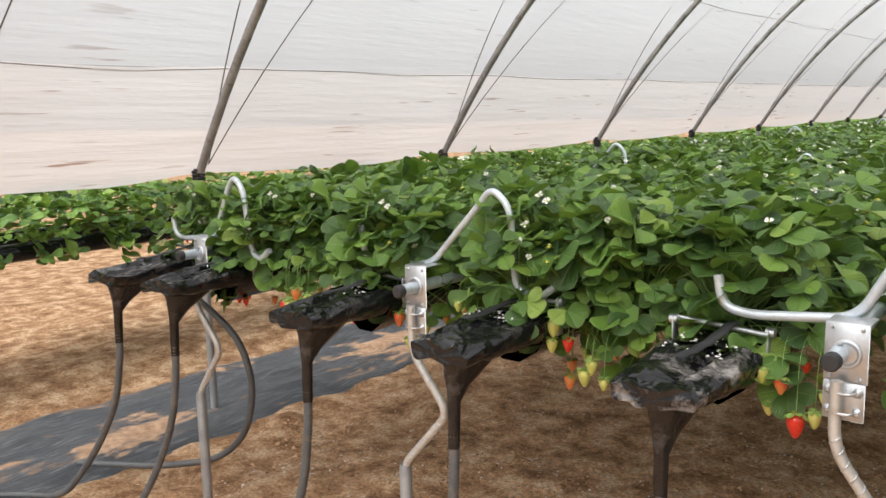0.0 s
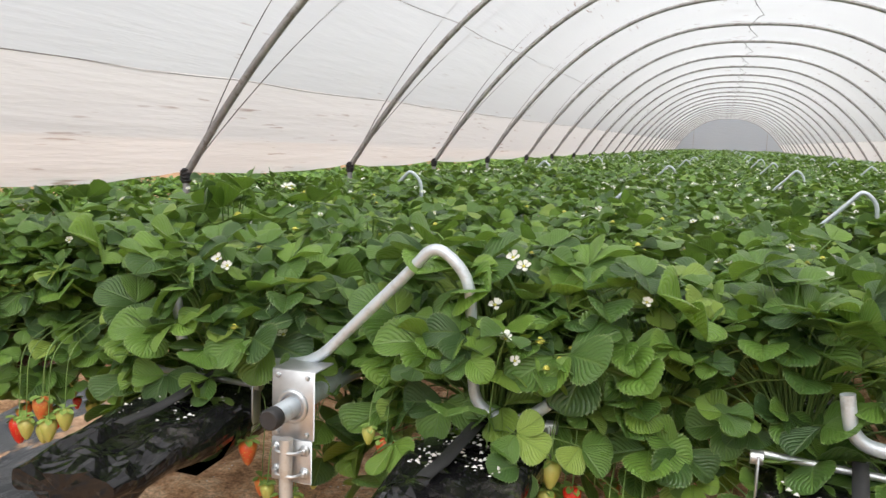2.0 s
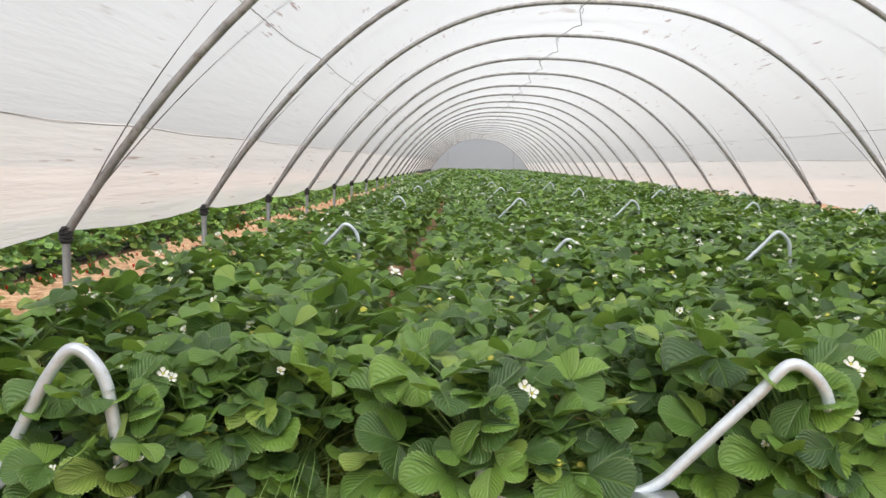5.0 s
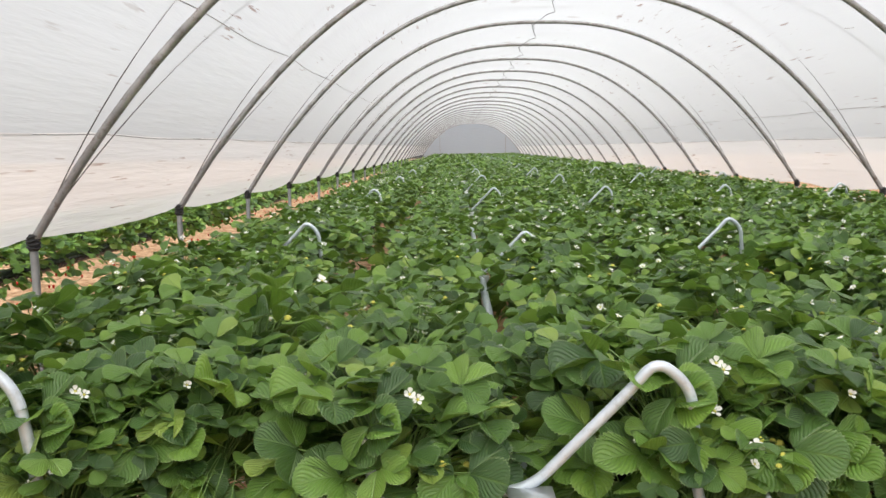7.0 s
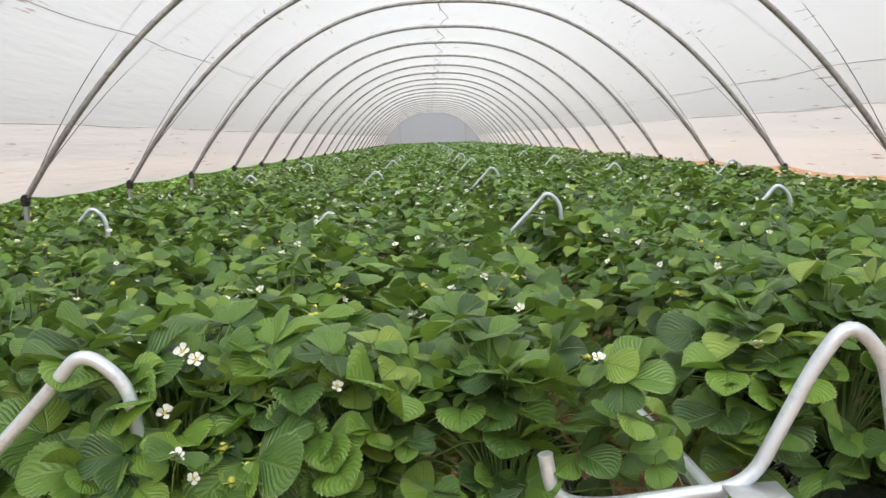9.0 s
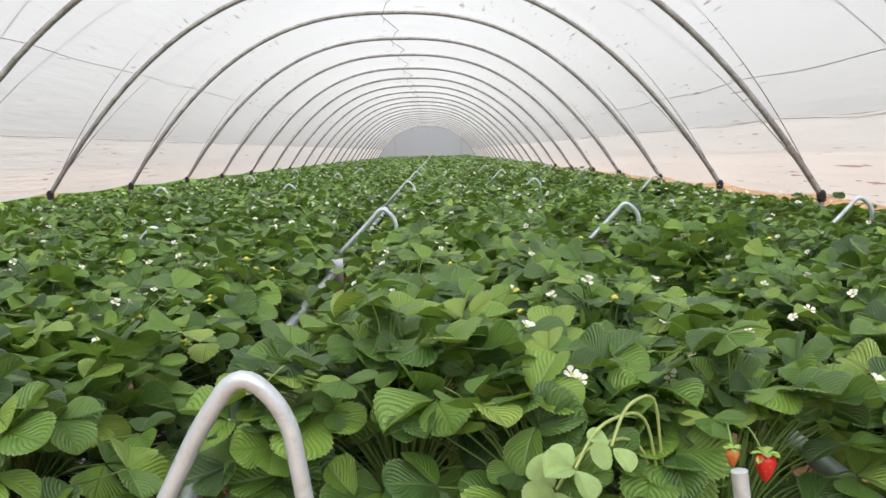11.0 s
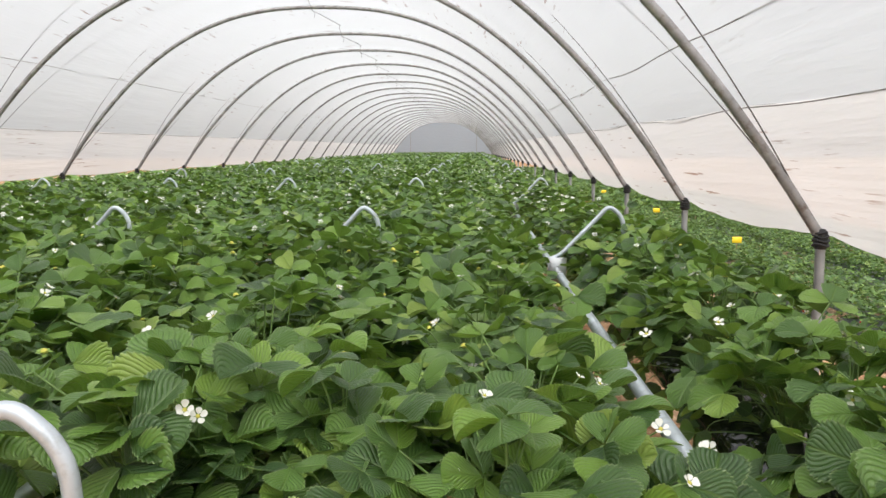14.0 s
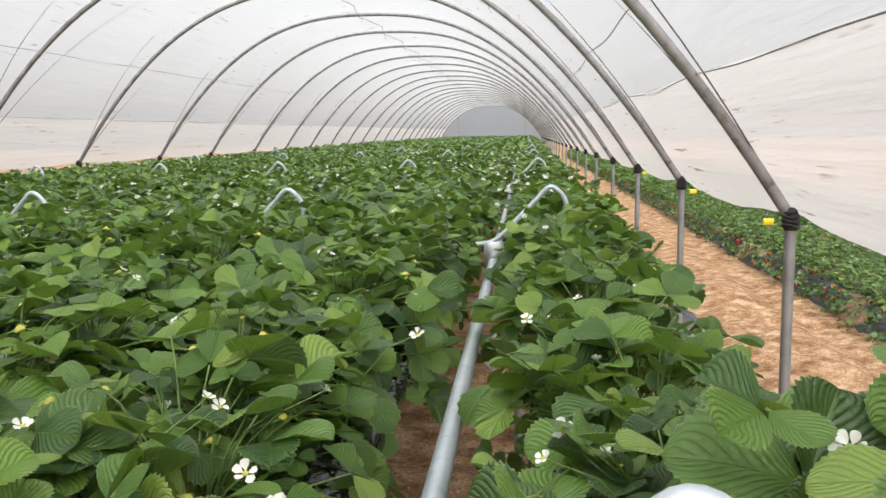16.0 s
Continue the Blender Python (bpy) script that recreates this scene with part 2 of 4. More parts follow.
def film_material(name, tint, share, dirt_amount, clear=0.0):
    """Milky greenhouse film: lets light through, part of it scattered, and shows creases and dirt lines that run lengthwise."""
    m, n, l, b = material(name, 0.35, 0, 0.35)
    big = noise_node(n, l, 0.35, 4.0, 0.5)
    crease = noise_node(n, l, 1.6, 6.0, 0.62, stretch=(1.0, 0.35, 6.0))
    thin = noise_node(n, l, 1.0, 3.0, 0.5, stretch=(3.0, 2.2, 42.0))
    k = n.new("ShaderNodeMapRange")
    k.inputs["From Min"].default_value, k.inputs["From Max"].default_value = 0.635, 0.70
    l.new(thin, k.inputs["Value"])
    patch = n.new("ShaderNodeMapRange")
    patch.inputs["From Min"].default_value, patch.inputs["From Max"].default_value = 0.5, 0.62
    l.new(noise_node(n, l, 0.8, 3.0, 0.5), patch.inputs["Value"])
    lines = calc(n, l, "MULTIPLY", calc(n, l, "MULTIPLY", k.outputs[0], patch.outputs[0]), dirt_amount)
    col = ramp(n, l, big, [(0.3, tuple(c * 0.95 for c in tint)), (0.7, tint)])
    col = mixc(n, l, lines, col, (0.42, 0.30, 0.26))
    l.new(col, b.inputs["Base Color"])
    bp = bump(n, l, b, crease, 0.35, 0.05)
    tr = n.new("ShaderNodeBsdfTranslucent")
    l.new(col, tr.inputs["Color"])
    l.new(bp.outputs[0], tr.inputs["Normal"])
    mx = n.new("ShaderNodeMixShader")
    mx.inputs[0].default_value = share
    l.new(b.outputs[0], mx.inputs[1])
    l.new(tr.outputs[0], mx.inputs[2])
    thru = n.new("ShaderNodeBsdfTransparent")
    thru.inputs["Color"].default_value = (0.96, 0.96, 0.96, 1)
    last = n.new("ShaderNodeMixShader")
    last.inputs[0].default_value = clear
    l.new(mx.outputs[0], last.inputs[1])
    l.new(thru.outputs[0], last.inputs[2])
    l.new(last.outputs[0], n["Material Output"].inputs["Surface"])
    return m


FILM = film_material("tunnel_film", (0.86, 0.86, 0.885), 0.64, 1.0, 0.40)
# The skirt's pink tint stands in for light from the soil outside.
SKIRT = film_material("tunnel_skirt_film", (0.86, 0.825, 0.82), 0.62, 1.4, 0.16)
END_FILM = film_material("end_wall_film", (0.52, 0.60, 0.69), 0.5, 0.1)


# ---------------------------------------------------------------- mesh tools
class Geo:
    """Gathers vertices, faces and leaf coordinates for one mesh."""

    def __init__(self):
        self.v, self.f, self.uv, self.count = [], [], [], 0

    def add(self, verts, faces, uv=None):
        verts = np.asarray(verts, float)
        self.v.append(verts)
        self.f.append(np.asarray(faces, int) + self.count)
        self.uv.append(np.zeros((len(verts), 2)) if uv is None else uv)
        self.count += len(verts)

    def mesh(self, name, mat, smooth=True):
        me = bpy.data.meshes.new(name)
        v = np.concatenate(self.v)
        f = [q if len(q) != 4 or q[2] != q[3] else q[:3] for block in self.f for q in block.tolist()]
        me.from_pydata(v.tolist(), [], f)
        uv = np.concatenate(self.uv)
        if uv.any():
            layer = me.uv_layers.new(name="leaf")
            loops = np.empty(len(me.loops), int)
            me.loops.foreach_get("vertex_index", loops)
            layer.data.foreach_set("uv", uv[loops].ravel())
        if smooth:
            me.polygons.foreach_set("use_smooth", np.ones(len(me.polygons), bool))
        me.materials.append(mat)
        me.update()
        return me


def part(name, geo, mat, parent=None, label="", smooth=True):
    ob = new(name, geo.mesh(name, mat, smooth) if isinstance(geo, Geo) else geo)
    ob.parent = parent
    if label:
        ob["label"] = label
    return ob


def thing(name, label, category, group="", place=(0, 0, 0), kind=""):
    ob = new(name)
    ob.location = place
    return tagged(ob, label, category, group, kind)


def rounded(pts, radius, steps=5):
    """A polyline with its inner corners rounded."""
    pts = [np.array(p, float) for p in pts]
    out = [pts[0]]
    for a, b, c in zip(pts, pts[1:], pts[2:]):
        r = min(radius, np.linalg.norm(b - a) * 0.48, np.linalg.norm(c - b) * 0.48)
        p = b + (a - b) / np.linalg.norm(a - b) * r
        q = b + (c - b) / np.linalg.norm(c - b) * r
        for i in range(steps + 1):
            s = i / steps
            out.append((1 - s) ** 2 * p + 2 * s * (1 - s) * b + s * s * q)
    out.append(pts[-1])
    return out


def tube(geo, pts, r, seg=10, caps=True):
    """A round bar along a polyline; r may be one radius or one for each point."""
    pts = np.array(pts, float)
    rad = np.broadcast_to(np.asarray(r, float), (len(pts),))
    d = np.gradient(pts, axis=0)
    d /= np.linalg.norm(d, axis=1)[:, None] + 1e-12
    up = np.array([0, 0, 1.0]) if abs(d[0][2]) < 0.9 else np.array([1.0, 0, 0])
    a = np.cross(d[0], up)
    rings = []
    ang = np.linspace(0, 2 * np.pi, seg, endpoint=False)
    for p, t, rr in zip(pts, d, rad):
        a = a - t * a.dot(t)
        a /= np.linalg.norm(a) + 1e-12
        b = np.cross(t, a)
        rings.append(p + rr * (np.cos(ang)[:, None] * a + np.sin(ang)[:, None] * b))
    v = np.concatenate(rings)
    i = np.arange(len(pts) - 1)[:, None] * seg
    j = np.arange(seg)[None, :]
    k = (j + 1) % seg
    f = np.stack([i + j, i + k, i + seg + k, i + seg + j], -1).reshape(-1, 4)
    geo.add(v, f)
    if caps:
        for end, centre in ((0, pts[0]), (len(pts) - 1, pts[-1])):
            ring = rings[end]
            cv = np.vstack([ring, centre])
            geo.add(cv, [(q, (q + 1) % seg, seg, seg) if end else ((q + 1) % seg, q, seg, seg) for q in range(seg)])
    return geo


def slab(geo, size, centre=(0, 0, 0), bevel=0.0015):
    """A box with its edges taken off."""
    bm = bmesh.new()
    bmesh.ops.create_cube(bm, size=1.0)
    for v in bm.verts:
        v.co = Vector([c * s + o for c, s, o in zip(v.co, size, centre)])
    if bevel:
        bmesh.ops.bevel(bm, geom=bm.edges[:], offset=bevel, segments=1, affect="EDGES")
    bm.verts.index_update()
    verts = [tuple(v.co) for v in bm.verts]
    for f in bm.faces:
        idx = [v.index for v in f.verts]
    base = geo.count
    geo.v.append(np.array(verts))
    geo.uv.append(np.zeros((len(verts), 2)))
    for f in bm.faces:
        geo.f.append(np.array([[v.index + base for v in f.verts]]))
    geo.count += len(verts)
    bm.free()
    return geo


def lathe(geo, profile, seg=12, centre=(0, 0, 0)):
    """A turned shape from (radius, height) pairs round the upright."""
    ang = np.linspace(0, 2 * np.pi, seg, endpoint=False)
    v = np.array([(r * math.cos(a) + centre[0], r * math.sin(a) + centre[1], z + centre[2]) for r, z in profile for a in ang])
    f = [(i * seg + j, i * seg + (j + 1) % seg, (i + 1) * seg + (j + 1) % seg, (i + 1) * seg + j) for i in range(len(profile) - 1) for j in range(seg)]
    geo.add(v, f)
    return geo


def rise(y):
    """How far the sloping ground lies above its height at the row ends."""
    return SLOPE * (y - 1.66)


# ---------------------------------------------------------------- ground
def steps(lo, hi, fine_lo, fine_hi, fine, growth=1.35):
    """Grid lines that are close together between fine_lo and fine_hi and spread towards lo and hi."""
    mid = list(np.arange(fine_lo, fine_hi + fine / 2, fine))
    down, up = [], []
    s, p = fine, fine_lo
    while p > lo:
        s *= growth
        p = max(lo, p - s)
        down.append(p)
    s, p = fine, fine_hi
    while p < hi:
        s *= growth
        p = min(hi, p + s)
        up.append(p)
    return np.array(down[::-1] + mid + up)


def ground_height(x, y):
    near = math.exp(-((x / 14) ** 2) - ((y - 4) / 30) ** 2)
    h = 0.03 * noise.noise(Vector((x * 1.6, y * 1.3, 0))) + 0.030 * noise.noise(Vector((x * 4.6, y * 3.9, 3.0))) + 0.012 * noise.noise(Vector((x * 8.0, y * 7.0, 6.0)))
    h += 0.05 * math.exp(-(((x + 5.2) / 0.5) ** 2)) - 0.03 * math.exp(-(((x + 4.0) / 0.5) ** 2))
    h += 0.05 * math.exp(-(((x - 4.0) / 0.6) ** 4)) * noise.noise(Vector((x * 4.2, y * 2.6, 5.0)))
    h += 0.05 * math.exp(-(((x - 4.25) / 0.35) ** 2)) * (1 + noise.noise(Vector((x * 3, y * 2.0, 8)))) - 0.05 * math.exp(-(((x - 4.62) / 0.12) ** 2))
    return h * near + rise(max(-40.0, min(y, 110.0)))


xs = steps(-900, 900, -6.6, 5.6, 0.05)
ys = steps(-900, 900, -0.5, 8.5, 0.055)
gg = Geo()
gv = np.array([(x, y, ground_height(x, y)) for y in ys for x in xs])
nx = len(xs)
gf = [(j * nx + i, j * nx + i + 1, (j + 1) * nx + i + 1, (j + 1) * nx + i) for j in range(len(ys) - 1) for i in range(nx - 1)]
gg.add(gv, gf)
ground = tagged(part("ground", gg, SOIL), "orange-brown sandy soil, damp under the rows and lightened there to offset shade", "ground", kind="structure")


def ground_at(x, y):
    """The height of the ground sheet itself, between its grid points."""
    i = int(np.clip(np.searchsorted(xs, x) - 1, 0, nx - 2))
    j = int(np.clip(np.searchsorted(ys, y) - 1, 0, len(ys) - 2))
    a, b = (x - xs[i]) / (xs[i + 1] - xs[i]), (y - ys[j]) / (ys[j + 1] - ys[j])
    z = gv[:, 2]
    return float((1 - b) * ((1 - a) * z[j * nx + i] + a * z[j * nx + i + 1]) + b * ((1 - a) * z[(j + 1) * nx + i] + a * z[(j + 1) * nx + i + 1]))


def mulch_strip(x0, x1, y0, y1, label, seed):
    """A crumpled strip of black film that lies on the soil, with torn, partly buried edges."""
    g = Geo()
    u = np.linspace(0, 1, 22)
    w = np.arange(y0, min(y1, 12.0), 0.11).tolist() + np.arange(12.0, y1, 1.5).tolist()
    rows = []
    for y in w:
        e0 = x0 + 0.10 * noise.noise(Vector((seed, y * 1.1, 0)))
        e1 = x1 + 0.13 * noise.noise(Vector((seed + 5, y * 0.9, 0)))
        for s in u:
            x = e0 + (e1 - e0) * s
            lift = 0.016 + 0.012 * noise.noise(Vector((x * 6, y * 2.2, seed))) + 0.010 * noise.noise(Vector((x * 14, y * 3.0, seed)))
            lift -= 0.03 * (abs(2 * s - 1) ** 8)
            rows.append((x, y, ground_height(x, y) + lift))
    k = len(u)
    g.add(rows, [(j * k + i, j * k + i + 1, (j + 1) * k + i + 1, (j + 1) * k + i) for j in range(len(w) - 1) for i in range(k - 1)])
    return tagged(part("mulch_film", g, MULCH), label, "mulch film")


mulch_strip(-4.55, -3.35, -2.0, 58.0, "black plastic mulch film, creased and half covered with sand", 1.0)
mulch_strip(3.2, 3.75, -2.0, 58.0, "black plastic ground film with sand on its edges", 9.0)

# ---------------------------------------------------------------- tunnel: hoops, film, ropes
CENTRE, HALF, FOOT, ARCH, BEND = -0.275, 3.56, 1.355, 2.215, 2.5
BAY, FIRST_HOOP = 2.36, 4.5
# The hoop at -1.4 is unseen, added to carry the shading film.
HOOPS = [-1.4, 0.95, FIRST_HOOP - BAY + 0.2, 4.52, 6.9, 9.17, 11.45, 13.9, 16.1] + [18.6 + BAY * k for k in range(0, 18)]
FAR_END = HOOPS[-1] + 0.6


def arch(u, extra=0.0):
    """The place across the tunnel and the height of the bow at u from -1 (foot) to 1 (other foot), pushed out by extra."""
    x, z = HALF * u, ARCH * (1 - abs(u) ** BEND)
    if extra:
        s = ARCH * BEND * abs(u) ** (BEND - 1) / HALF * (1 if u > 0 else -1)
        k = math.hypot(s, 1)
        x, z = x + extra * s / k, z + extra / k
    tilt = -0.03 * u
    return CENTRE + x, FOOT + z + tilt


def between_hoops(y):
    """0 on a hoop, 1 half way to the next one."""
    for a, b in zip(HOOPS, HOOPS[1:]):
        if a <= y <= b:
            return 4 * (y - a) * (b - y) / (b - a) ** 2
    return 0.0


US = [-1 + 2 * i / 48 for i in range(49)]
hoop_geo = Geo()
tube(hoop_geo, [(x, 0, z) for x, z in (arch(u) for u in US)], 0.0245, 10)
hoop_mesh = hoop_geo.mesh("bow", HOOP)


def hoop_parts(parent):
    part("bow", hoop_mesh, HOOP, parent)
    for side in (-1, 1):
        x, z = arch(side)
        g = Geo()
        tube(g, [(x, 0, -0.3), (x, 0, z + 0.02)], 0.0225, 10)
        part("leg", g, POST, parent, "grey zinc-coated leg")
        g = Geo()
        tube(g, [(x, 0, z - 0.05), (x, 0, z - 0.035), (x, 0, z + 0.03), (x, 0, z + 0.045)], (0.026, 0.033, 0.033, 0.027), 10)
        for k in range(4):
            a = np.linspace(0, 2 * np.pi, 13)
            tube(g, [(x + 0.035 * math.cos(t), 0.035 * math.sin(t), z - 0.03 + 0.02 * k + 0.006 * math.sin(t * 2 + k)) for t in a], 0.006, 5, False)
        part("binding", g, RUBBER, parent, "black tied binding at the foot")


first = thing("tunnel_hoop", "arched grey steel tunnel hoop on two upright legs", "tunnel hoop", "tunnel hoops", (0, HOOPS[0], rise(HOOPS[0])))
hoop_parts(first)
for y in HOOPS[1:]:
    copy_thing(first, pose(0, y, rise(y)))


def film_sheet(name, u0, u1, extra, mat, label, nu, sag, seed, y0, y1):
    """A stretch of film over the hoops, tight on each hoop and slack between them."""
    g = Geo()
    lines = []
    y = y0
    near = np.arange(y0, 22.0, BAY / 14)
    far = np.arange(22.0, y1, BAY / 6)
    yy = np.concatenate([near, far, [y1]])
    for y in yy:
        slack = between_hoops(y)
        for i in range(nu + 1):
            u = u0 + (u1 - u0) * i / nu
            e = extra - 0.03 * slack + 0.012 * noise.noise(Vector((u * 9, y * 1.5, seed))) * slack
            x, z = arch(u, e)
            low = max(0.0, (abs(u) - 0.93) / 0.07)
            z += rise(y) - sag * slack * low ** 2 - 0.012 * low * noise.noise(Vector((y * 2.5, seed, 0)))
            lines.append((x, y, z))
    k = nu + 1
    g.add(lines, [(j * k + i, j * k + i + 1, (j + 1) * k + i + 1, (j + 1) * k + i) for j in range(len(yy) - 1) for i in range(nu)])
    return tagged(part(name, g, mat), label, "tunnel film", kind="structure")


# The film is carried back unseen over the camera to shade the row ends.
START = HOOPS[0] - 0.04
film_sheet("ceiling", -0.885, 0.885, 0.036, FILM, "milky translucent plastic film stretched over the hoops", 40, 0.0, 2.0, START, FAR_END)
film_sheet("wall_left", -1.0, -0.885, 0.036, SKIRT, "dirty plastic film along the lower side, tinted pink for light off the soil", 8, 0.02, 5.0, START, FAR_END)
film_sheet("wall_right", 0.885, 1.0, 0.036, SKIRT, "dirty plastic film along the lower side, tinted pink for light off the soil", 8, 0.03, 7.0, START, FAR_END)



def rope_between(y0, y1, flip):
    g = Geo()
    pts = []
    us = np.linspace(-0.99, 0.99, 61)
    flat = np.array([arch(u) for u in us])
    run = np.concatenate([[0], np.cumsum(np.linalg.norm(np.diff(flat, axis=0), axis=1))])
    for u, s in zip(us * flip, run / run[-1]):
        x, z = arch(u, 0.022)
        y = y0 + 0.06 + (y1 - y0) * s
        pts.append((x, y, z + rise(y)))
    tube(g, pts, 0.0036, 5, False)
    return tagged(part("tie_rope", g, ROPE), "thin dark rope tied slantwise over the film", "rope", "tunnel ropes")


for a, b in zip(HOOPS, HOOPS[1:]):
    rope_between(a, b, 1)
    rope_between(a, b, -1)


def long_wire(u, label, seed, r=0.0035, wave=0.012):
    g = Geo()
    pts = []
    for y in np.arange(START, FAR_END, BAY / 12):
        x, z = arch(u + wave * 0.35 * noise.noise(Vector((y * 0.8, seed, 0))), 0.016)
        pts.append((x, y, z + rise(y) - wave * between_hoops(y)))
    tube(g, pts, r, 5, False)
    return tagged(part("wire", g, WIRE), label, "wire")


long_wire(-0.885, "frayed seam cord along the side film", 1.0, 0.0028, 0.012)
long_wire(0.885, "frayed seam cord along the side film", 2.0, 0.0028, 0.012)
long_wire(0.815, "thin dark wire along the side of the tunnel", 3.0, 0.003)
long_wire(-0.72, "thin dark wire along the side of the tunnel", 4.0, 0.003)


def ridge_cord():
    """A cord that zigzags along the ridge from bow to bow, with loose loops where it is tied."""
    g = Geo()
    pts = []
    for a, b in zip(HOOPS, HOOPS[1:]):
        for s, u, drop in ((0.0, -0.035, 0.045), (0.12, -0.03, 0.03), (0.5, 0.012, 0.05), (0.62, -0.006, 0.035)):
            x, z = arch(u)
            y = a + (b - a) * s
            pts.append((x, y, z + rise(y) - drop))
    tube(g, pts, 0.0045, 5, False)
    cord = tagged(part("ridge_cord", g, ROPE), "dark cord zigzagging along the ridge from hoop to hoop", "rope")
    for y in HOOPS[1:12]:
        g = Geo()
        x, z = arch(-0.035)
        tube(g, rounded([(x - 0.02, y - 0.01, z + rise(y) - 0.03), (x + 0.03, y + 0.02, z + rise(y) - 0.07), (x + 0.01, y + 0.05, z + rise(y) - 0.12)], 0.03, 4), 0.003, 5, False)
        part("loose_end", g, ROPE, cord)


ridge_cord()


def tie_strings():
    """Short loose ends of string on the film beside the hoops."""
    g = Geo()
    rng = random.Random(21)
    for y in HOOPS[1:15]:
        for k in range(13):
            u = rng.choice((rng.uniform(-0.75, 0.1), rng.uniform(-0.8, 0.8)))
            along = rng.random() < 0.7
            du, dy = (rng.uniform(-0.01, 0.01), rng.uniform(0.08, 0.22)) if along else (rng.uniform(0.01, 0.03), rng.uniform(-0.03, 0.03))
            y0 = y + rng.choice((-1, 1)) * rng.uniform(0.02, 0.5)
            pts = []
            for s in (0, 0.5, 1):
                x, z = arch(u + du * s, 0.012 - 0.02 * s * (1 - s))
                pts.append((x, y0 + dy * s, z + rise(y0)))
            tube(g, pts, 0.0022, 4, False)
    tagged(part("tie_strings", g, WIRE), "short loose string ends on the tunnel film", "string", kind="stuff")


tie_strings()


def end_wall():
    e = thing("end_wall", "greyish translucent end wall of film on a light frame", "end wall", place=(0, FAR_END, rise(FAR_END)), kind="structure")
    g = Geo()
    top = [arch(u, 0.03) for u in US]
    v = [(x, 0, z) for x, z in top] + [(x, 0, 0.0) for x, z in top]
    k = len(top)
    g.add(v, [(i, i + 1, k + i + 1, k + i) for i in range(k - 1)])
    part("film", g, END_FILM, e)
    for u in (-0.66, 0.68):
        g = Geo()
        x, z = arch(u)
        tube(g, [(x, -0.05, 0), (x, -0.05, z)], 0.016, 6)
        part("upright", g, POST, e)
    return e


end_wall()

# ---------------------------------------------------------------- rows: pipes, brackets, hooks, troughs
ROWS_X = [-2.53, -1.345, -0.145, 0.925, 2.055]
PIPE_Z = 1.215
TROUGH_Z = 1.12
ROW_END, ROW_FAR = 1.46, 57.5
HOOK_Y = [1.55, 4.45] + [4.45 + 3.62 * k for k in range(1, 15)]
TROUGH_DX = (-0.262, 0.322)

HOOK_LINE = rounded([(-0.305, 0, 0.125), (-0.292, 0, 0.02), (-0.22, 0, 0.005), (0.0, 0, 0.022), (0.19, 0, 0.215), (0.235, 0, 0.268), (0.30, 0, 0.215),
                     (0.318, 0, -0.02), (0.40, 0, -0.036), (0.45, 0, 0.005)], 0.05, 6)
hook_geo = Geo()
tube(hook_geo, HOOK_LINE, 0.0105, 12)
hook_mesh = hook_geo.mesh("bent_pipe", GALV_WHITE)
STEEP_LINE = rounded([(-0.305, 0, 0.085), (-0.292, 0, 0.01), (-0.22, 0, 0.0), (0.0, 0, 0.022), (0.095, 0, 0.205), (0.145, 0, 0.272), (0.20, 0, 0.215),
                      (0.235, 0, -0.02), (0.285, 0, -0.046), (0.345, 0, -0.005)], 0.05, 6)
steep_geo = Geo()
tube(steep_geo, STEEP_LINE, 0.0115, 12)
steep_mesh = steep_geo.mesh("bent_pipe", GALV_WHITE)


def plate_geo(w, h, t, zc):
    g = Geo()
    slab(g, (w, t, h), (0, 0, zc), 0.002)
    return g


def bolt(g, x, y, z, r=0.006):
    tube(g, [(x, y, z), (x, y - 0.004, z), (x, y - 0.006, z)], (r, r, r * 0.6), 6)


def row_bracket(front):
    """Bent carrying pipe with its bracket; the one at the row end also shows the clamp for the post."""
    label = "galvanised bracket with bent grey carrying pipe at a row end" if front else "bent grey carrying pipe that stands up out of the plants"
    b = thing("row_bracket", label, "bracket", "row brackets")
    part("bent_pipe", hook_mesh, GALV_WHITE, b, "pale matt grey bent pipe")
    part("upper_plate", plate_geo(0.086, 0.128, 0.004, -0.035), GALV, b).location = (0, -0.075 if front else -0.02, 0)
    if front:
        part("lower_plate", plate_geo(0.082, 0.082, 0.004, -0.138), GALV, b).location = (0, -0.079, 0)
        for x, z in ((-0.03, 0.018), (0.03, 0.018), (-0.03, -0.088), (0.03, -0.088)):
            g = Geo()
            bolt(g, x, -0.077, z, 0.0045)
            part("rivet", g, GALV, b)
        for x, z in ((-0.028, -0.115), (0.028, -0.115), (-0.028, -0.158), (0.028, -0.158)):
            g = Geo()
            bolt(g, x, -0.081, z, 0.0110)
            bolt(g, x, -0.086, z, 0.0065)
            part("nut", g, GALV, b)
        for z in (-0.115, -0.158):
            g = Geo()
            tube(g, rounded([(-0.028, -0.08, z), (-0.02, -0.106, z), (0.02, -0.106, z), (0.028, -0.08, z)], 0.012), 0.0035, 6)
            part("clamp", g, GALV, b)
        g = Geo()
        a = np.linspace(0, 2 * np.pi, 25)
        tube(g, [(0.027 * math.cos(t), -0.079, -0.037 + 0.027 * math.sin(t)) for t in a], 0.0055, 6, False)
        part("collar", g, GALV, b)
        g = Geo()
        slab(g, (0.086, 0.075, 0.003), (0, -0.037, 0.027), 0.001)
        part("top_flange", g, GALV, b)
    return b


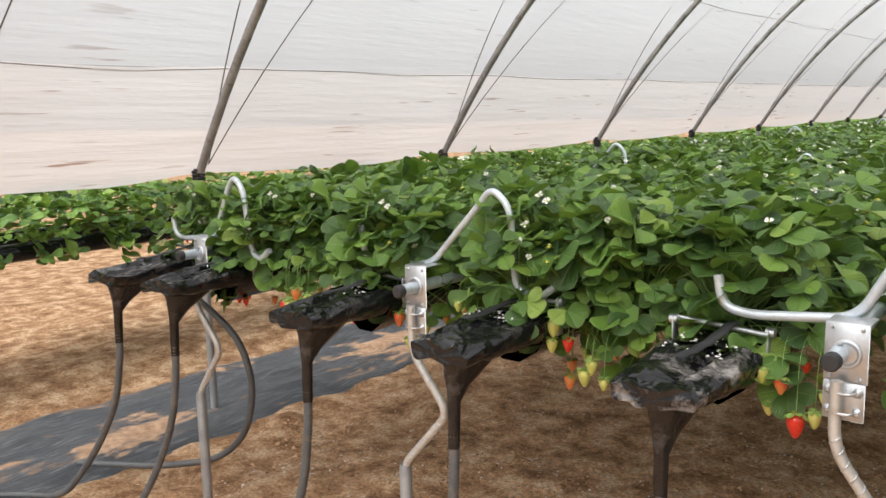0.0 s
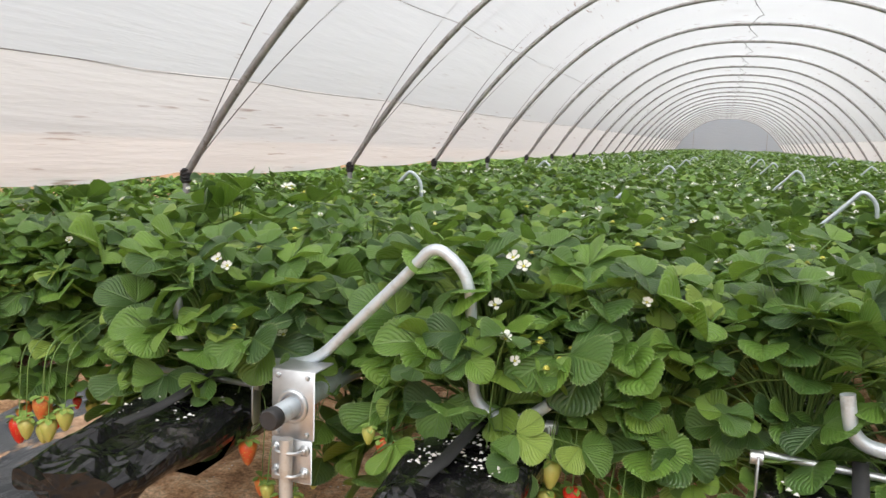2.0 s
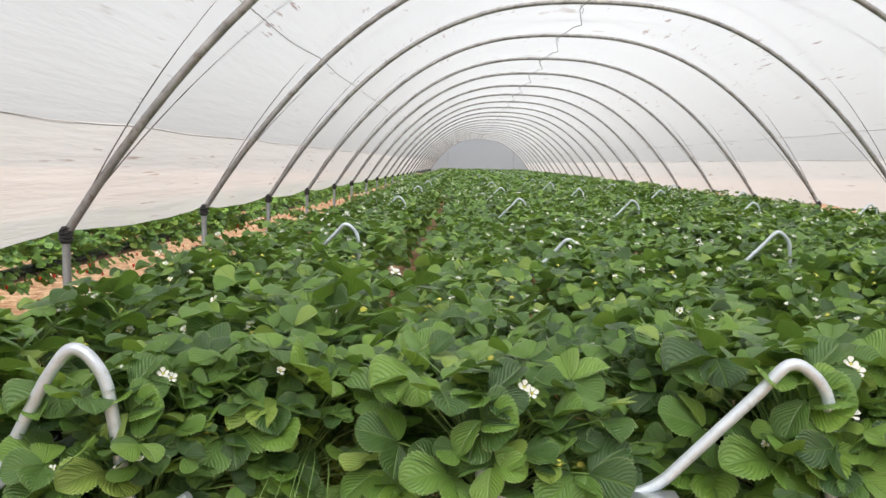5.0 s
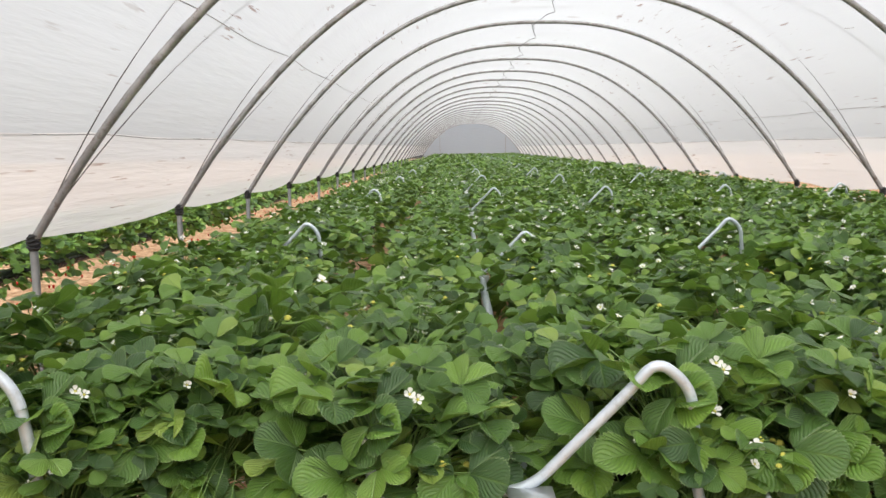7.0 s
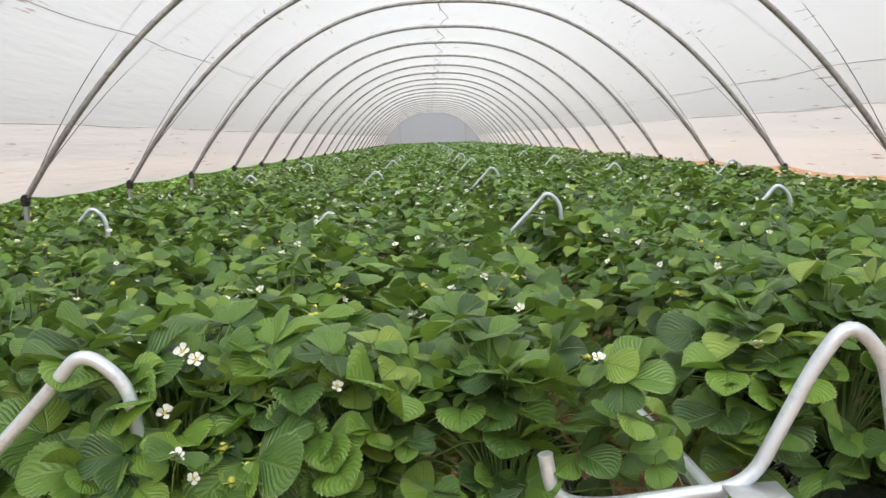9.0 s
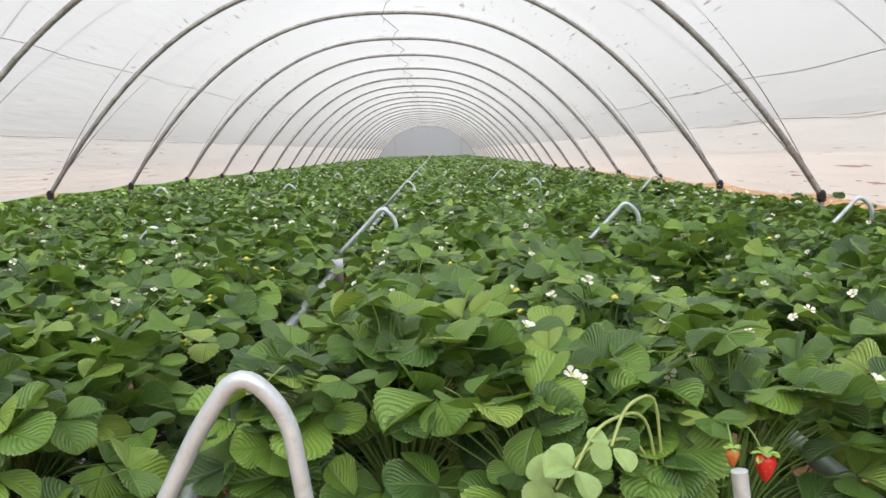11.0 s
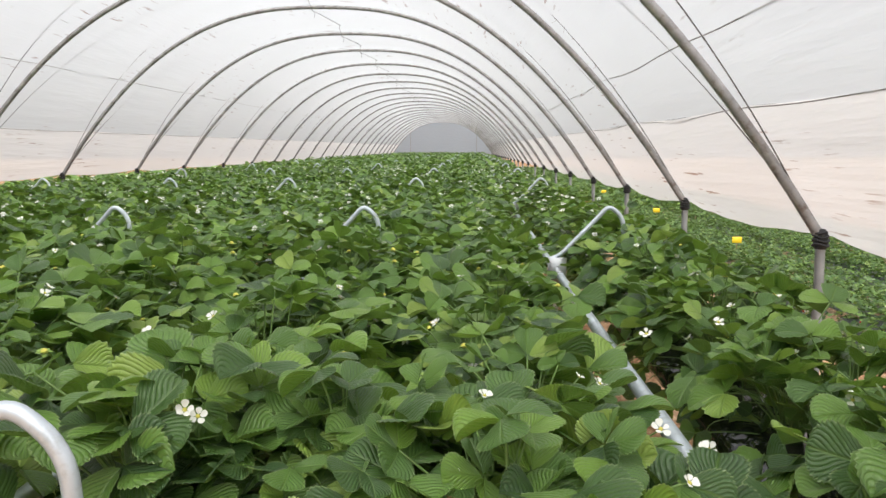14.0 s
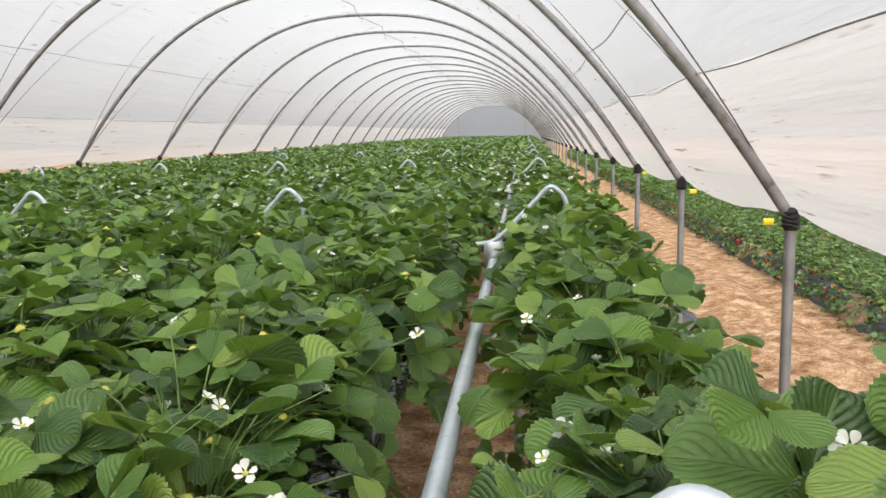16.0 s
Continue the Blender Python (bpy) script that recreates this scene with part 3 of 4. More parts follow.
front_bracket = row_bracket(True)
back_bracket = row_bracket(False)
HOOK_Z = 1.215
for i, x in enumerate(ROWS_X):
    for j, y in enumerate(HOOK_Y):
        src = front_bracket if j == 0 else back_bracket
        lean = 3.0 * noise.noise(Vector((i * 3.1, j * 1.7, 0)))
        sway = 0.25 * noise.noise(Vector((i * 2.3, j * 1.9, 4.0))) if j > 2 else 0.0
        side = (0.01 if j == 0 else -0.10) if i == 2 else 0.03 if (i, j) == (0, 0) else 0.0
        m = pose(x + side, y + sway, HOOK_Z + rise(y) - (0.06 if (i, j) == (1, 1) else 0.0), 0, 0, lean)
        if (i, j) in ((0, 0), (0, 1)):
            src.matrix_basis = m
        else:
            made = copy_thing(src, m)
            if (i, j) == (2, 0):
                for child in made.children:
                    if child.name.startswith("bent_pipe"):
                        child.data = steep_mesh
for child in front_bracket.children:
    if child.name.startswith("bent_pipe"):
        child.data = steep_mesh


def row_pipe(x):
    p = thing("row_pipe", "long galvanised pipe that runs between the planted troughs", "pipe", "row pipes")
    x0, y0 = x, ROW_END - 0.032
    bent = 0.10 if x == ROWS_X[2] else 0.0
    at = lambda y: x0 - bent * min(1.0, max(0.0, (y - 1.5) / 1.6))
    g = Geo()
    tube(g, [(at(y), y, PIPE_Z - 0.037 + rise(y)) for y in [y0 - 0.016, 2.0, 2.5, 3.1] + list(np.arange(5, ROW_FAR, 3.0))], 0.0185, 14)
    part("tube", g, GALV_WHITE, p)
    g = Geo()
    z = PIPE_Z - 0.037 + rise(y0)
    tube(g, [(x, y0 - 0.014, z), (x, y0 - 0.034, z), (x, y0 - 0.038, z)], (0.0195, 0.0195, 0.016), 14)
    part("end_cap", g, RUBBER, p, "black plastic end cap")
    for y in HOOK_Y[1:]:
        g = Geo()
        tube(g, [(at(y), y - 0.16, PIPE_Z - 0.037 + rise(y)), (at(y), y + 0.05, PIPE_Z - 0.037 + rise(y))], 0.0215, 12)
        part("sleeve", g, GALV, p)
    return p


for x in ROWS_X:
    row_pipe(x)


def row_post(x, y, far=False):
    p = thing("row_post", "galvanised post with a kinked spiral-wrapped upper pipe", "post", "row posts", (x, y, rise(y)))
    line = rounded([(0, -0.008, 1.125), (0, -0.008, 0.98), (0.115, 0.02, 0.80), (-0.10, 0.05, 0.575), (-0.10, 0.05, 0.50)], 0.05, 5)
    g = Geo()
    tube(g, line, 0.0125, 10)
    up = part("upper_pipe", g, SPIRAL, p, "pale pipe wrapped with a spiral band")
    if not far:
        g = Geo()
        pts = np.array(line)
        seg = np.concatenate([[0], np.cumsum(np.linalg.norm(np.diff(pts, axis=0), axis=1))])
        s = np.linspace(0.1, seg[-1] - 0.08, 150)
        c = np.stack([np.interp(s, seg, pts[:, k]) for k in range(3)], 1)
        d = np.gradient(c, axis=0)
        d /= np.linalg.norm(d, axis=1)[:, None]
        a = np.cross(d, (0, 1, 0))
        a /= np.linalg.norm(a, axis=1)[:, None]
        bb = np.cross(d, a)
        th = s * 2 * np.pi / 0.03
        tube(g, c + 0.0128 * (np.cos(th)[:, None] * a + np.sin(th)[:, None] * bb), 0.0022, 4, False)
        part("spiral_band", g, GALV, up)
    g = Geo()
    tube(g, [(-0.10, 0.05, -0.25), (-0.10, 0.05, 0.56), (-0.10, 0.05, 0.572)], (0.0205, 0.0205, 0.016), 12)
    part("lower_post", g, POST, p)
    return p


near_post = row_post(ROWS_X[0], ROW_END)
for x in ROWS_X[1:]:
    copy_thing(near_post, pose(x, ROW_END, rise(ROW_END)))
for x in ROWS_X:
    for y in HOOK_Y[1:5]:
        copy_thing(near_post, pose(x, y, rise(y), 0, 0, 180))

TROUGHS = [-2.76, -2.40, -1.60, -1.01, -0.44, 0.15, 0.64, 1.22, 1.79, 2.31]


def trough(x, seed, right):
    """A planted trough wrapped in black film: the bare end with its funnel, then the long body under the plants."""
    rng = random.Random(seed)
    t = thing("planting_trough", "black plastic film trough with a bare folded end and funnel drain", "planter trough", "planting troughs", (x, 0, 0))
    y0 = 1.20 + rng.uniform(-0.02, 0.02)
    # long body under the plants
    g = Geo()
    prof = [(-0.112, 0.0), (-0.118, -0.03), (-0.09, -0.075), (-0.03, -0.12), (0.03, -0.12), (0.09, -0.075), (0.118, -0.03), (0.112, 0.0), (0.06, 0.022), (-0.06, 0.022)]
    ys_ = [1.50, 1.6, 1.8] + list(np.arange(2.2, ROW_FAR, 0.8))
    v, k = [], len(prof)
    for y in ys_:
        for px, pz in prof:
            v.append((px * (1 + 0.06 * noise.noise(Vector((px * 20, y * 3, seed)))), y, TROUGH_Z + rise(y) + pz + 0.008 * noise.noise(Vector((px * 30, y * 2.5, seed)))))
    g.add(v, [(j * k + i, j * k + (i + 1) % k, (j + 1) * k + (i + 1) % k, (j + 1) * k + i) for j in range(len(ys_) - 1) for i in range(k)])
    part("body", g, TROUGH, t)
    # crumpled bare end
    g = Geo()
    nu, nv = 34, 17
    v = []
    for j in range(nv + 1):
        s = j / nv
        y = y0 + (1.52 - y0) * s
        w = 0.100 + 0.020 * s
        for i in range(nu + 1):
            a = 2 * math.pi * i / nu
            cx, cz = math.cos(a), math.sin(a)
            px = w * math.copysign(abs(cx) ** 0.55, cx)
            top = 0.020 - 0.012 * (1 - s)
            depth = 0.040 + 0.035 * s
            pz = top * abs(cz) ** 0.6 if cz > 0 else -depth * abs(cz) ** 0.8
            q = Vector((px * 11, y * 9, cz * 1.3 + seed * 3.7))
            fold_q = Vector((px * 19 + 6 * y, y * 6 - 7 * px, seed * 2.3))
            crease = 0.006 * noise.noise(q) + 0.026 * (0.28 - abs(noise.noise(fold_q))) + 0.005 * (0.25 - abs(noise.noise(fold_q * 2.1))) + 0.0015 * (0.3 - abs(noise.noise(q * 3.3 + Vector((5, 1, 2)))))
            fold = -0.020 * math.exp(-(((px + 0.02 * math.sin(seed)) / 0.02) ** 2)) * (1 if cz > 0 else 0) * (0.4 + s)
            v.append((px + 0.5 * crease, y + 0.6 * crease * (1 - s), TROUGH_Z + rise(y) + pz + crease + fold - 0.015 * (1 - s) * abs(cx)))
    k = nu + 1
    faces = [(j * k + i, j * k + i + 1, (j + 1) * k + i + 1, (j + 1) * k + i) for j in range(nv) for i in range(nu)]
    mid = len(v)
    v.append((0.0, y0 - 0.004, TROUGH_Z + rise(y0) - 0.028))
    g.add(v, faces)
    g.add([v[i] for i in range(k)] + [v[mid]], [(i + 1, i, k, k) for i in range(nu)])
    part("folded_end", g, TROUGH_DUSTY if seed in (5, 8) else TROUGH, t, "crumpled black film end with white salt marks" if seed in (5, 8) else "crumpled glossy black film end", smooth=False)
    # funnel
    g = Geo()
    ang = np.linspace(0, 2 * np.pi, 17)[:-1]
    rings = []
    for s, rx, ry, yy, zz in ((0, 0.062, 0.13, y0 + 0.150, -0.030), (0.3, 0.050, 0.085, y0 + 0.120, -0.075), (0.6, 0.026, 0.040, y0 + 0.080, -0.125), (0.8, 0.0165, 0.018, y0 + 0.060, -0.165), (1.0, 0.0155, 0.0155, y0 + 0.055, -0.29)):
        for a in ang:
            w = 1 + 0.10 * noise.noise(Vector((math.cos(a) * 2, math.sin(a) * 2, s * 4 + seed)))
            rings.append((rx * w * math.cos(a), yy + ry * w * math.sin(a), TROUGH_Z + rise(yy) + zz))
    g.add(rings, [(j * 16 + i, j * 16 + (i + 1) % 16, (j + 1) * 16 + (i + 1) % 16, (j + 1) * 16 + i) for j in range(4) for i in range(16)])
    part("funnel", g, TROUGH, t)
    # strap and cross rod
    g = Geo()
    sx = rng.uniform(-0.02, 0.03)
    n_ = 9
    v = []
    for j in range(n_):
        s = j / (n_ - 1)
        y = 1.33 + 0.25 * s
        for e in (-0.012, 0.012):
            v.append((sx + e + 0.03 * (s - 0.5), y, TROUGH_Z + rise(y) + 0.036 + 0.03 * s ** 2 + 0.006 * noise.noise(Vector((s * 5, seed, 0)))))
    v += [(a, b, c - 0.004) for a, b, c in v]
    q = 2 * n_
    fs = [(2 * j, 2 * j + 1, 2 * j + 3, 2 * j + 2) for j in range(n_ - 1)] + [(2 * j, 2 * j + 2, q + 2 * j + 2, q + 2 * j) for j in range(n_ - 1)] + [(2 * j + 1, q + 2 * j + 1, q + 2 * j + 3, 2 * j + 3) for j in range(n_ - 1)]
    g.add(v, fs)
    part("strap", g, RUBBER, t, "black film strap")
    for y in (1.575,):
        g = Geo()
        z = TROUGH_Z + rise(y) + 0.052
        skew = rng.uniform(-0.02, 0.02)
        tube(g, [(-0.118, y + skew, z + 0.004), (0.118, y - skew, z - 0.004)], 0.0065, 8)
        rod = part("cross_rod", g, GALV, t, "thin galvanised cross rod")
        for e in (-1, 1):
            g = Geo()
            tube(g, [(e * 0.108, y - e * -skew * 0, z), (e * 0.128, y, z)], 0.012, 8)
            slab(g, (0.004, 0.03, 0.10), (e * 0.116, y, z - 0.045), 0.001)
            part("rod_clip", g, GALV, rod)
    return t, y0


def drain_hose(x, y, i):
    """A ribbed hose that hangs from the funnel to the ground."""
    z0 = TROUGH_Z + rise(y) - 0.27
    dx = (-0.55, -0.40, -0.26, -0.10, 0.02, 0.05, -0.08, 0.10, 0.0, 0.06)[i]
    pts = [(x, y + 0.055, z0 + 0.02), (x, y + 0.055, z0 - 0.06), (x + dx * 0.10, y + 0.05, z0 - 0.28), (x + dx * 0.45, y + 0.03, z0 - 0.55), (x + dx * 0.9, y - 0.02, 0.04), (x + dx * 1.3, y - 0.10, 0.022), (x + dx * 1.6 - 0.1, y - 0.35, 0.022)]
    pts = np.array(rounded(pts, 0.3, 8))
    seg = np.concatenate([[0], np.cumsum(np.linalg.norm(np.diff(pts, axis=0), axis=1))])
    s = np.arange(0, seg[-1], 0.0065)
    c = np.stack([np.interp(s, seg, pts[:, k]) for k in range(3)], 1)
    r = np.where(np.arange(len(s)) % 2, 0.0155, 0.0125)
    g = Geo()
    tube(g, c, r, 10)
    tagged(part("drain_hose", g, HOSE), "grey ribbed drain hose hanging from a trough end", "hose", "drain hoses")


TROUGH_ENDS = []
for i, x in enumerate(TROUGHS):
    ob, y0 = trough(x, i + 1, i % 2)
    TROUGH_ENDS.append(y0)
    drain_hose(x, y0, i)

g = Geo()
loop = rounded([(-2.95, 1.68, 0.93), (-2.80, 1.70, 0.86), (-2.66, 1.74, 0.74), (-2.59, 1.75, 0.55), (-2.65, 1.75, 0.32), (-2.86, 1.74, 0.13), (-3.2, 1.62, 0.04), (-3.6, 1.4, 0.03)], 0.2, 8)
tube(g, loop, 0.0155, 10)
tagged(part("looped_hose", g, HOSE), "grey hose hanging in a loop beside the post", "hose", "drain hoses")

# ---------------------------------------------------------------- strawberry plants
LEAF_WIDEST = max((t / 100) ** 0.66 * (1 - (t / 100) ** 2.9) ** 0.55 for t in range(101))


def leaflet(nu, nv, teeth=0.0, cup=0.18, droop=0.25, twist=0.0):
    """One rounded leaflet of length 1 from the origin along y: points, faces and leaf coordinates."""
    v, uv = [], []
    for j in range(nv + 1):
        t = math.sin(0.5 * math.pi * j / nv)
        half = max(0.02, 0.515 * t ** 0.66 * (1 - t ** 2.9) ** 0.55 / LEAF_WIDEST)
        tooth = teeth * (1 if j % 2 else -0.7) if teeth and 2 < j < nv else 0.0
        for i in range(nu + 1):
            s = -1 + 2 * i / nu
            rim = abs(s) == 1
            x = half * s * (1 + tooth * rim)
            y = t + 0.5 * tooth * rim * half
            z = cup * abs(s) ** 0.8 * half * 1.6 - droop * t * t - 0.30 * s * s * s * s * half * cup + twist * s * t * half
            z += 0.035 * math.sin(9 * t + 2.2 * s) * abs(s) * half
            v.append((x, y, z))
            uv.append((0.5 + 0.5 * s, t))
    k = nu + 1
    f = [(j * k + i, j * k + i + 1, (j + 1) * k + i + 1, (j + 1) * k + i) for j in range(nv) for i in range(nu)]
    return np.array(v), np.array(f), np.array(uv)


def frame_of(direction, normal):
    """Columns: side, forward, up."""
    f = direction / np.linalg.norm(direction)
    s = np.cross(f, normal)
    s /= np.linalg.norm(s) + 1e-9
    u = np.cross(s, f)
    return np.stack([s, f, u], 1)


def turned(vec, axis, angle):
    axis = axis / np.linalg.norm(axis)
    return vec * math.cos(angle) + np.cross(axis, vec) * math.sin(angle) + axis * axis.dot(vec) * (1 - math.cos(angle))


def trifoliate(geo, tip, out, normal, size, shapes, rng):
    """Three leaflets at the end of a leaf stalk."""
    for k, ang in enumerate((0.0, 1.35, -1.35)):
        d = turned(out, normal, ang + rng.uniform(-0.18, 0.18))
        n = normal + 0.35 * rng.uniform(-1, 1) * np.cross(normal, out) - (0.22 * d if k else 0.0)
        n = n + np.array([rng.uniform(-.12, .12), rng.uniform(-.12, .12), 0])
        v, f, uv = shapes[rng.randrange(len(shapes))]
        s = size * (1.0 if k == 0 else 0.92) * rng.uniform(0.92, 1.08)
        m = frame_of(d, n / np.linalg.norm(n))
        start = tip + d * 0.004
        geo.add((v * s) @ m.T + start, f, uv)


def leaf_plan(rng, count, front=False, tilt=0.55):
    """Where the leaves of one plant stand: tip, outward way, normal, size, root. The later ones hang over the trough's sides."""
    plan = []
    for i in range(count):
        az = 2 * math.pi * (i * 0.382 + rng.uniform(-0.08, 0.08))
        t = min(1.0, max(0.0, (i + 0.5) / count + rng.uniform(-0.08, 0.08)))
        hang = max(0.0, (t - 0.50) / 0.50)
        if front and hang and rng.random() < 0.6:
            az = -math.pi / 2 + rng.uniform(-1.2, 1.2)
        rx, ry = math.cos(az), math.sin(az)
        if not front and hang > 0.35 and abs(rx) < 0.5:
            rx = math.copysign(0.5 + 0.5 * rng.random(), rx)
            ry = math.copysign(math.sqrt(1 - rx * rx), ry)
        reach = 0.015 + (0.235 if front else 0.20) * min(1.0, t / 0.6) ** 0.75 + 0.025 * rng.uniform(-1, 1)
        high = (0.27 if front else 0.245) - 0.055 * min(1, t / 0.5) + rng.uniform(-0.05, 0.055) - 0.32 * hang * rng.uniform(0.6, 1.1)
        if rng.random() < 0.06:
            high += 0.05
        tip = np.array([reach * rx * 1.08, reach * ry * (0.55 if front and ry < 0 else 0.95), high])
        swing = az + rng.uniform(-1.1, 1.1) * (1.0 - 0.5 * hang)
        out = np.array([math.cos(swing), math.sin(swing), rng.uniform(-0.25, 0.75) - 0.3 * t - 0.7 * hang])
        out /= np.linalg.norm(out)
        face = 0.12 + 0.35 * t + 1.1 * hang
        normal = np.array([rx * face + rng.uniform(-tilt, tilt), ry * face - 0.12 + rng.uniform(-tilt, tilt), 1.0])
        normal -= out * normal.dot(out)
        normal /= np.linalg.norm(normal)
        size = (rng.uniform(0.062, 0.096) if rng.random() < 0.7 else rng.uniform(0.038, 0.062)) * (1.0 if t > 0.2 else 0.8) * (0.90 if front else 0.96)
        plan.append((tip, out, normal, size, np.array([rx * 0.02, ry * 0.02, 0.0])))
    return plan


def stalk(geo, root, tip, out, r, seg=5, sag=0.3):
    n = 4
    pts = []
    bend = root + np.array([0, 0, max(0.03, tip[2] * 0.85)]) + (tip - root) * np.array([0.25, 0.25, 0])
    for i in range(n + 1):
        s = i / n
        pts.append((1 - s) ** 2 * root + 2 * s * (1 - s) * bend + s * s * tip)
    tube(geo, pts, np.linspace(r * 1.25, r * 0.8, n + 1), seg, False)


def petals(geo, centre, up, size, rng):
    """Five separate rounded petals, cupped and a little uneven."""
    a = np.cross(up, (0.31, 0.9, 0.2))
    a /= np.linalg.norm(a)
    for k in range(5):
        d = turned(a, up, k * 2 * math.pi / 5 + rng.uniform(-.2, .2)) + rng.uniform(-0.15, 0.55) * up
        m = frame_of(d, up)
        v, f, uv = PETAL_SHAPE
        geo.add((v * size * np.array([0.60, 0.66, 0.6]) * rng.uniform(0.85, 1.1)) @ m.T + centre + d * size * 0.16, f)


PETAL_SHAPE = leaflet(4, 6, 0, 0.35, -0.2)
DOME = [(0.0, 1.0), (0.55, 0.82), (0.95, 0.35), (1.0, 0.0)]


def flower(parent, place, up, size, rng, petal_mesh=None):
    g = Geo()
    petals(g, place, up, size, rng)
    fl = part("flower", g, PETAL, parent, "white five-petalled flower")
    g = Geo()
    m = frame_of(np.cross(up, (0.3, 0.8, 0.1)), up)
    ang = np.linspace(0, 2 * np.pi, 9)[:-1]
    v = np.array([(r * math.cos(a), r * math.sin(a), z * 0.7) for r, z in DOME for a in ang]) * size * 0.2
    g.add(v @ m.T + place + up * size * 0.03, [(i * 8 + j, i * 8 + (j + 1) % 8, (i + 1) * 8 + (j + 1) % 8, (i + 1) * 8 + j) for i in range(3) for j in range(8)])
    part("flower_centre", g, POLLEN, fl)
    return fl


FRUIT_PROFILE = [(0.001, -1.0), (0.22, -0.93), (0.45, -0.72), (0.72, -0.32), (0.88, 0.05), (0.86, 0.30), (0.62, 0.48), (0.25, 0.54), (0.001, 0.52)]


def fruit(parent, place, size, mat, label, rng, name="fruit"):
    g = Geo()
    lathe(g, [(r * size * 0.62, z * size) for r, z in FRUIT_PROFILE], 12, place)
    fr = part(name, g, mat, parent, label)
    g = Geo()
    for k in range(7):
        a = k * 2 * math.pi / 7 + rng.uniform(-.2, .2)
        d = np.array([math.cos(a), math.sin(a), rng.uniform(-0.35, 0.45)])
        v, f, uv = SEPAL_SHAPE
        geo_m = frame_of(d, np.array([0, 0, 1.0]))
        g.add((v * size * np.array([0.45, 0.75, 0.7])) @ geo_m.T + place + np.array([0, 0, 0.53 * size]), f)
    part("calyx", g, SEPAL, fr)
    return fr


SEPAL_SHAPE = leaflet(2, 3, 0, 0.2, 0.2)
LEAF_FORMS = ((0.34, 0.06, 0.1), (0.18, 0.22, -0.2), (0.62, 0.05, 0.0), (0.12, -0.10, 0.25), (0.26, 0.36, -0.1), (0.42, -0.22, 0.15), (0.08, 0.14, 0.0), (-0.12, 0.10, 0.1))
SHAPES_FINE = [leaflet(6, 27, 0.055, *c) for c in LEAF_FORMS]
SHAPES_MID = [leaflet(4, 13, 0.085, *c) for c in LEAF_FORMS]
SHAPES_FAR = [leaflet(2, 5, 0.0, *c) for c in LEAF_FORMS]
SHAPES_TINY = [leaflet(2, 3, 0.0, c, d) for c, d in ((0.3, 0.1), (0.2, 0.3))]
PLANT_LABEL = "leafy green strawberry plant with toothed three-part leaves"


def plant(seed, fine, fruits, flowers, front=False):
    """One strawberry plant; a fine one has each leaf as a part of its own."""
    rng = random.Random(seed)
    p = thing("strawberry_plant", PLANT_LABEL + (" and hanging fruit" if fruits else " and white flowers" if flowers else ""), "strawberry plant", "strawberry plants")
    plan = leaf_plan(rng, 90 if front else 42, front)
    stems = Geo()
    whole = Geo()
    for tip, out, normal, size, root in plan:
        stalk(stems, root, tip, out, 0.0019, 5 if fine else 4)
        g = Geo() if fine else whole
        trifoliate(g, tip, out, normal, size, SHAPES_FINE if fine else SHAPES_MID, rng)
        if fine:
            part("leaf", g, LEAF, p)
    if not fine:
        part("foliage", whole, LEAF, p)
    for k in range(flowers):
        az = rng.uniform(0, 2 * math.pi)
        rad = rng.uniform(0.05, 0.22)
        place = np.array([rad * math.cos(az), rad * math.sin(az), rng.uniform(0.20, 0.30)])
        stalk(stems, np.zeros(3), place, None, 0.0013, 4)
        up = np.array([0.5 * math.cos(az) + rng.uniform(-.3, .3), 0.5 * math.sin(az) - 0.35, 0.9])
        flower(p, place, up / np.linalg.norm(up), rng.uniform(0.011, 0.016), rng)
    for k in range(fruits):
        sx = rng.choice((-1, 1))
        place = np.array([sx * rng.uniform(0.14, 0.20), rng.uniform(-0.10, 0.08), rng.uniform(-0.20, -0.07)])
        top = place + np.array([0, 0, 0.02])
        pts = [np.array([0.02 * sx, 0, 0.02]), np.array([sx * 0.10, place[1] * 0.6, 0.05]), np.array([place[0] * 1.02, place[1], 0.03]), top]
        tube(stems, rounded(pts, 0.06, 4), 0.0012, 4, False)
        mat, lab = rng.choice(((RED, "ripe red strawberry"), (PALE, "pale green unripe strawberry"), (PALE, "pale green unripe strawberry"), (TURNING, "half-ripe orange-red strawberry")))
        fruit(p, place, rng.uniform(0.020, 0.031), mat, lab, rng)
    for k in range(3):
        az = rng.uniform(0, 2 * math.pi)
        place = np.array([0.17 * math.cos(az), 0.15 * math.sin(az), rng.uniform(0.14, 0.28)])
        stalk(stems, np.zeros(3), place, None, 0.0012, 4)
        g = Geo()
        for q in range(10):
            d = np.array([math.cos(q * 0.63), math.sin(q * 0.63), rng.uniform(0.0, 0.9)])
            v, f, uv = SEPAL_SHAPE
            g.add((v * rng.uniform(0.013, 0.019) * np.array([0.55, 1.0, 1.0])) @ frame_of(d, np.array([0.1, 0.2, 1.0])).T + place, f)
        spent = part("spent_flower", g, SEPAL, p, "green star of sepals round a faded flower")
        g = Geo()
        lathe(g, [(r * 0.008, z * 0.009 + 0.003) for r, z in DOME[::-1]], 8, place)
        part("flower_centre", g, POLLEN, spent)
    part("stem", stems, STEM, p)
    return p


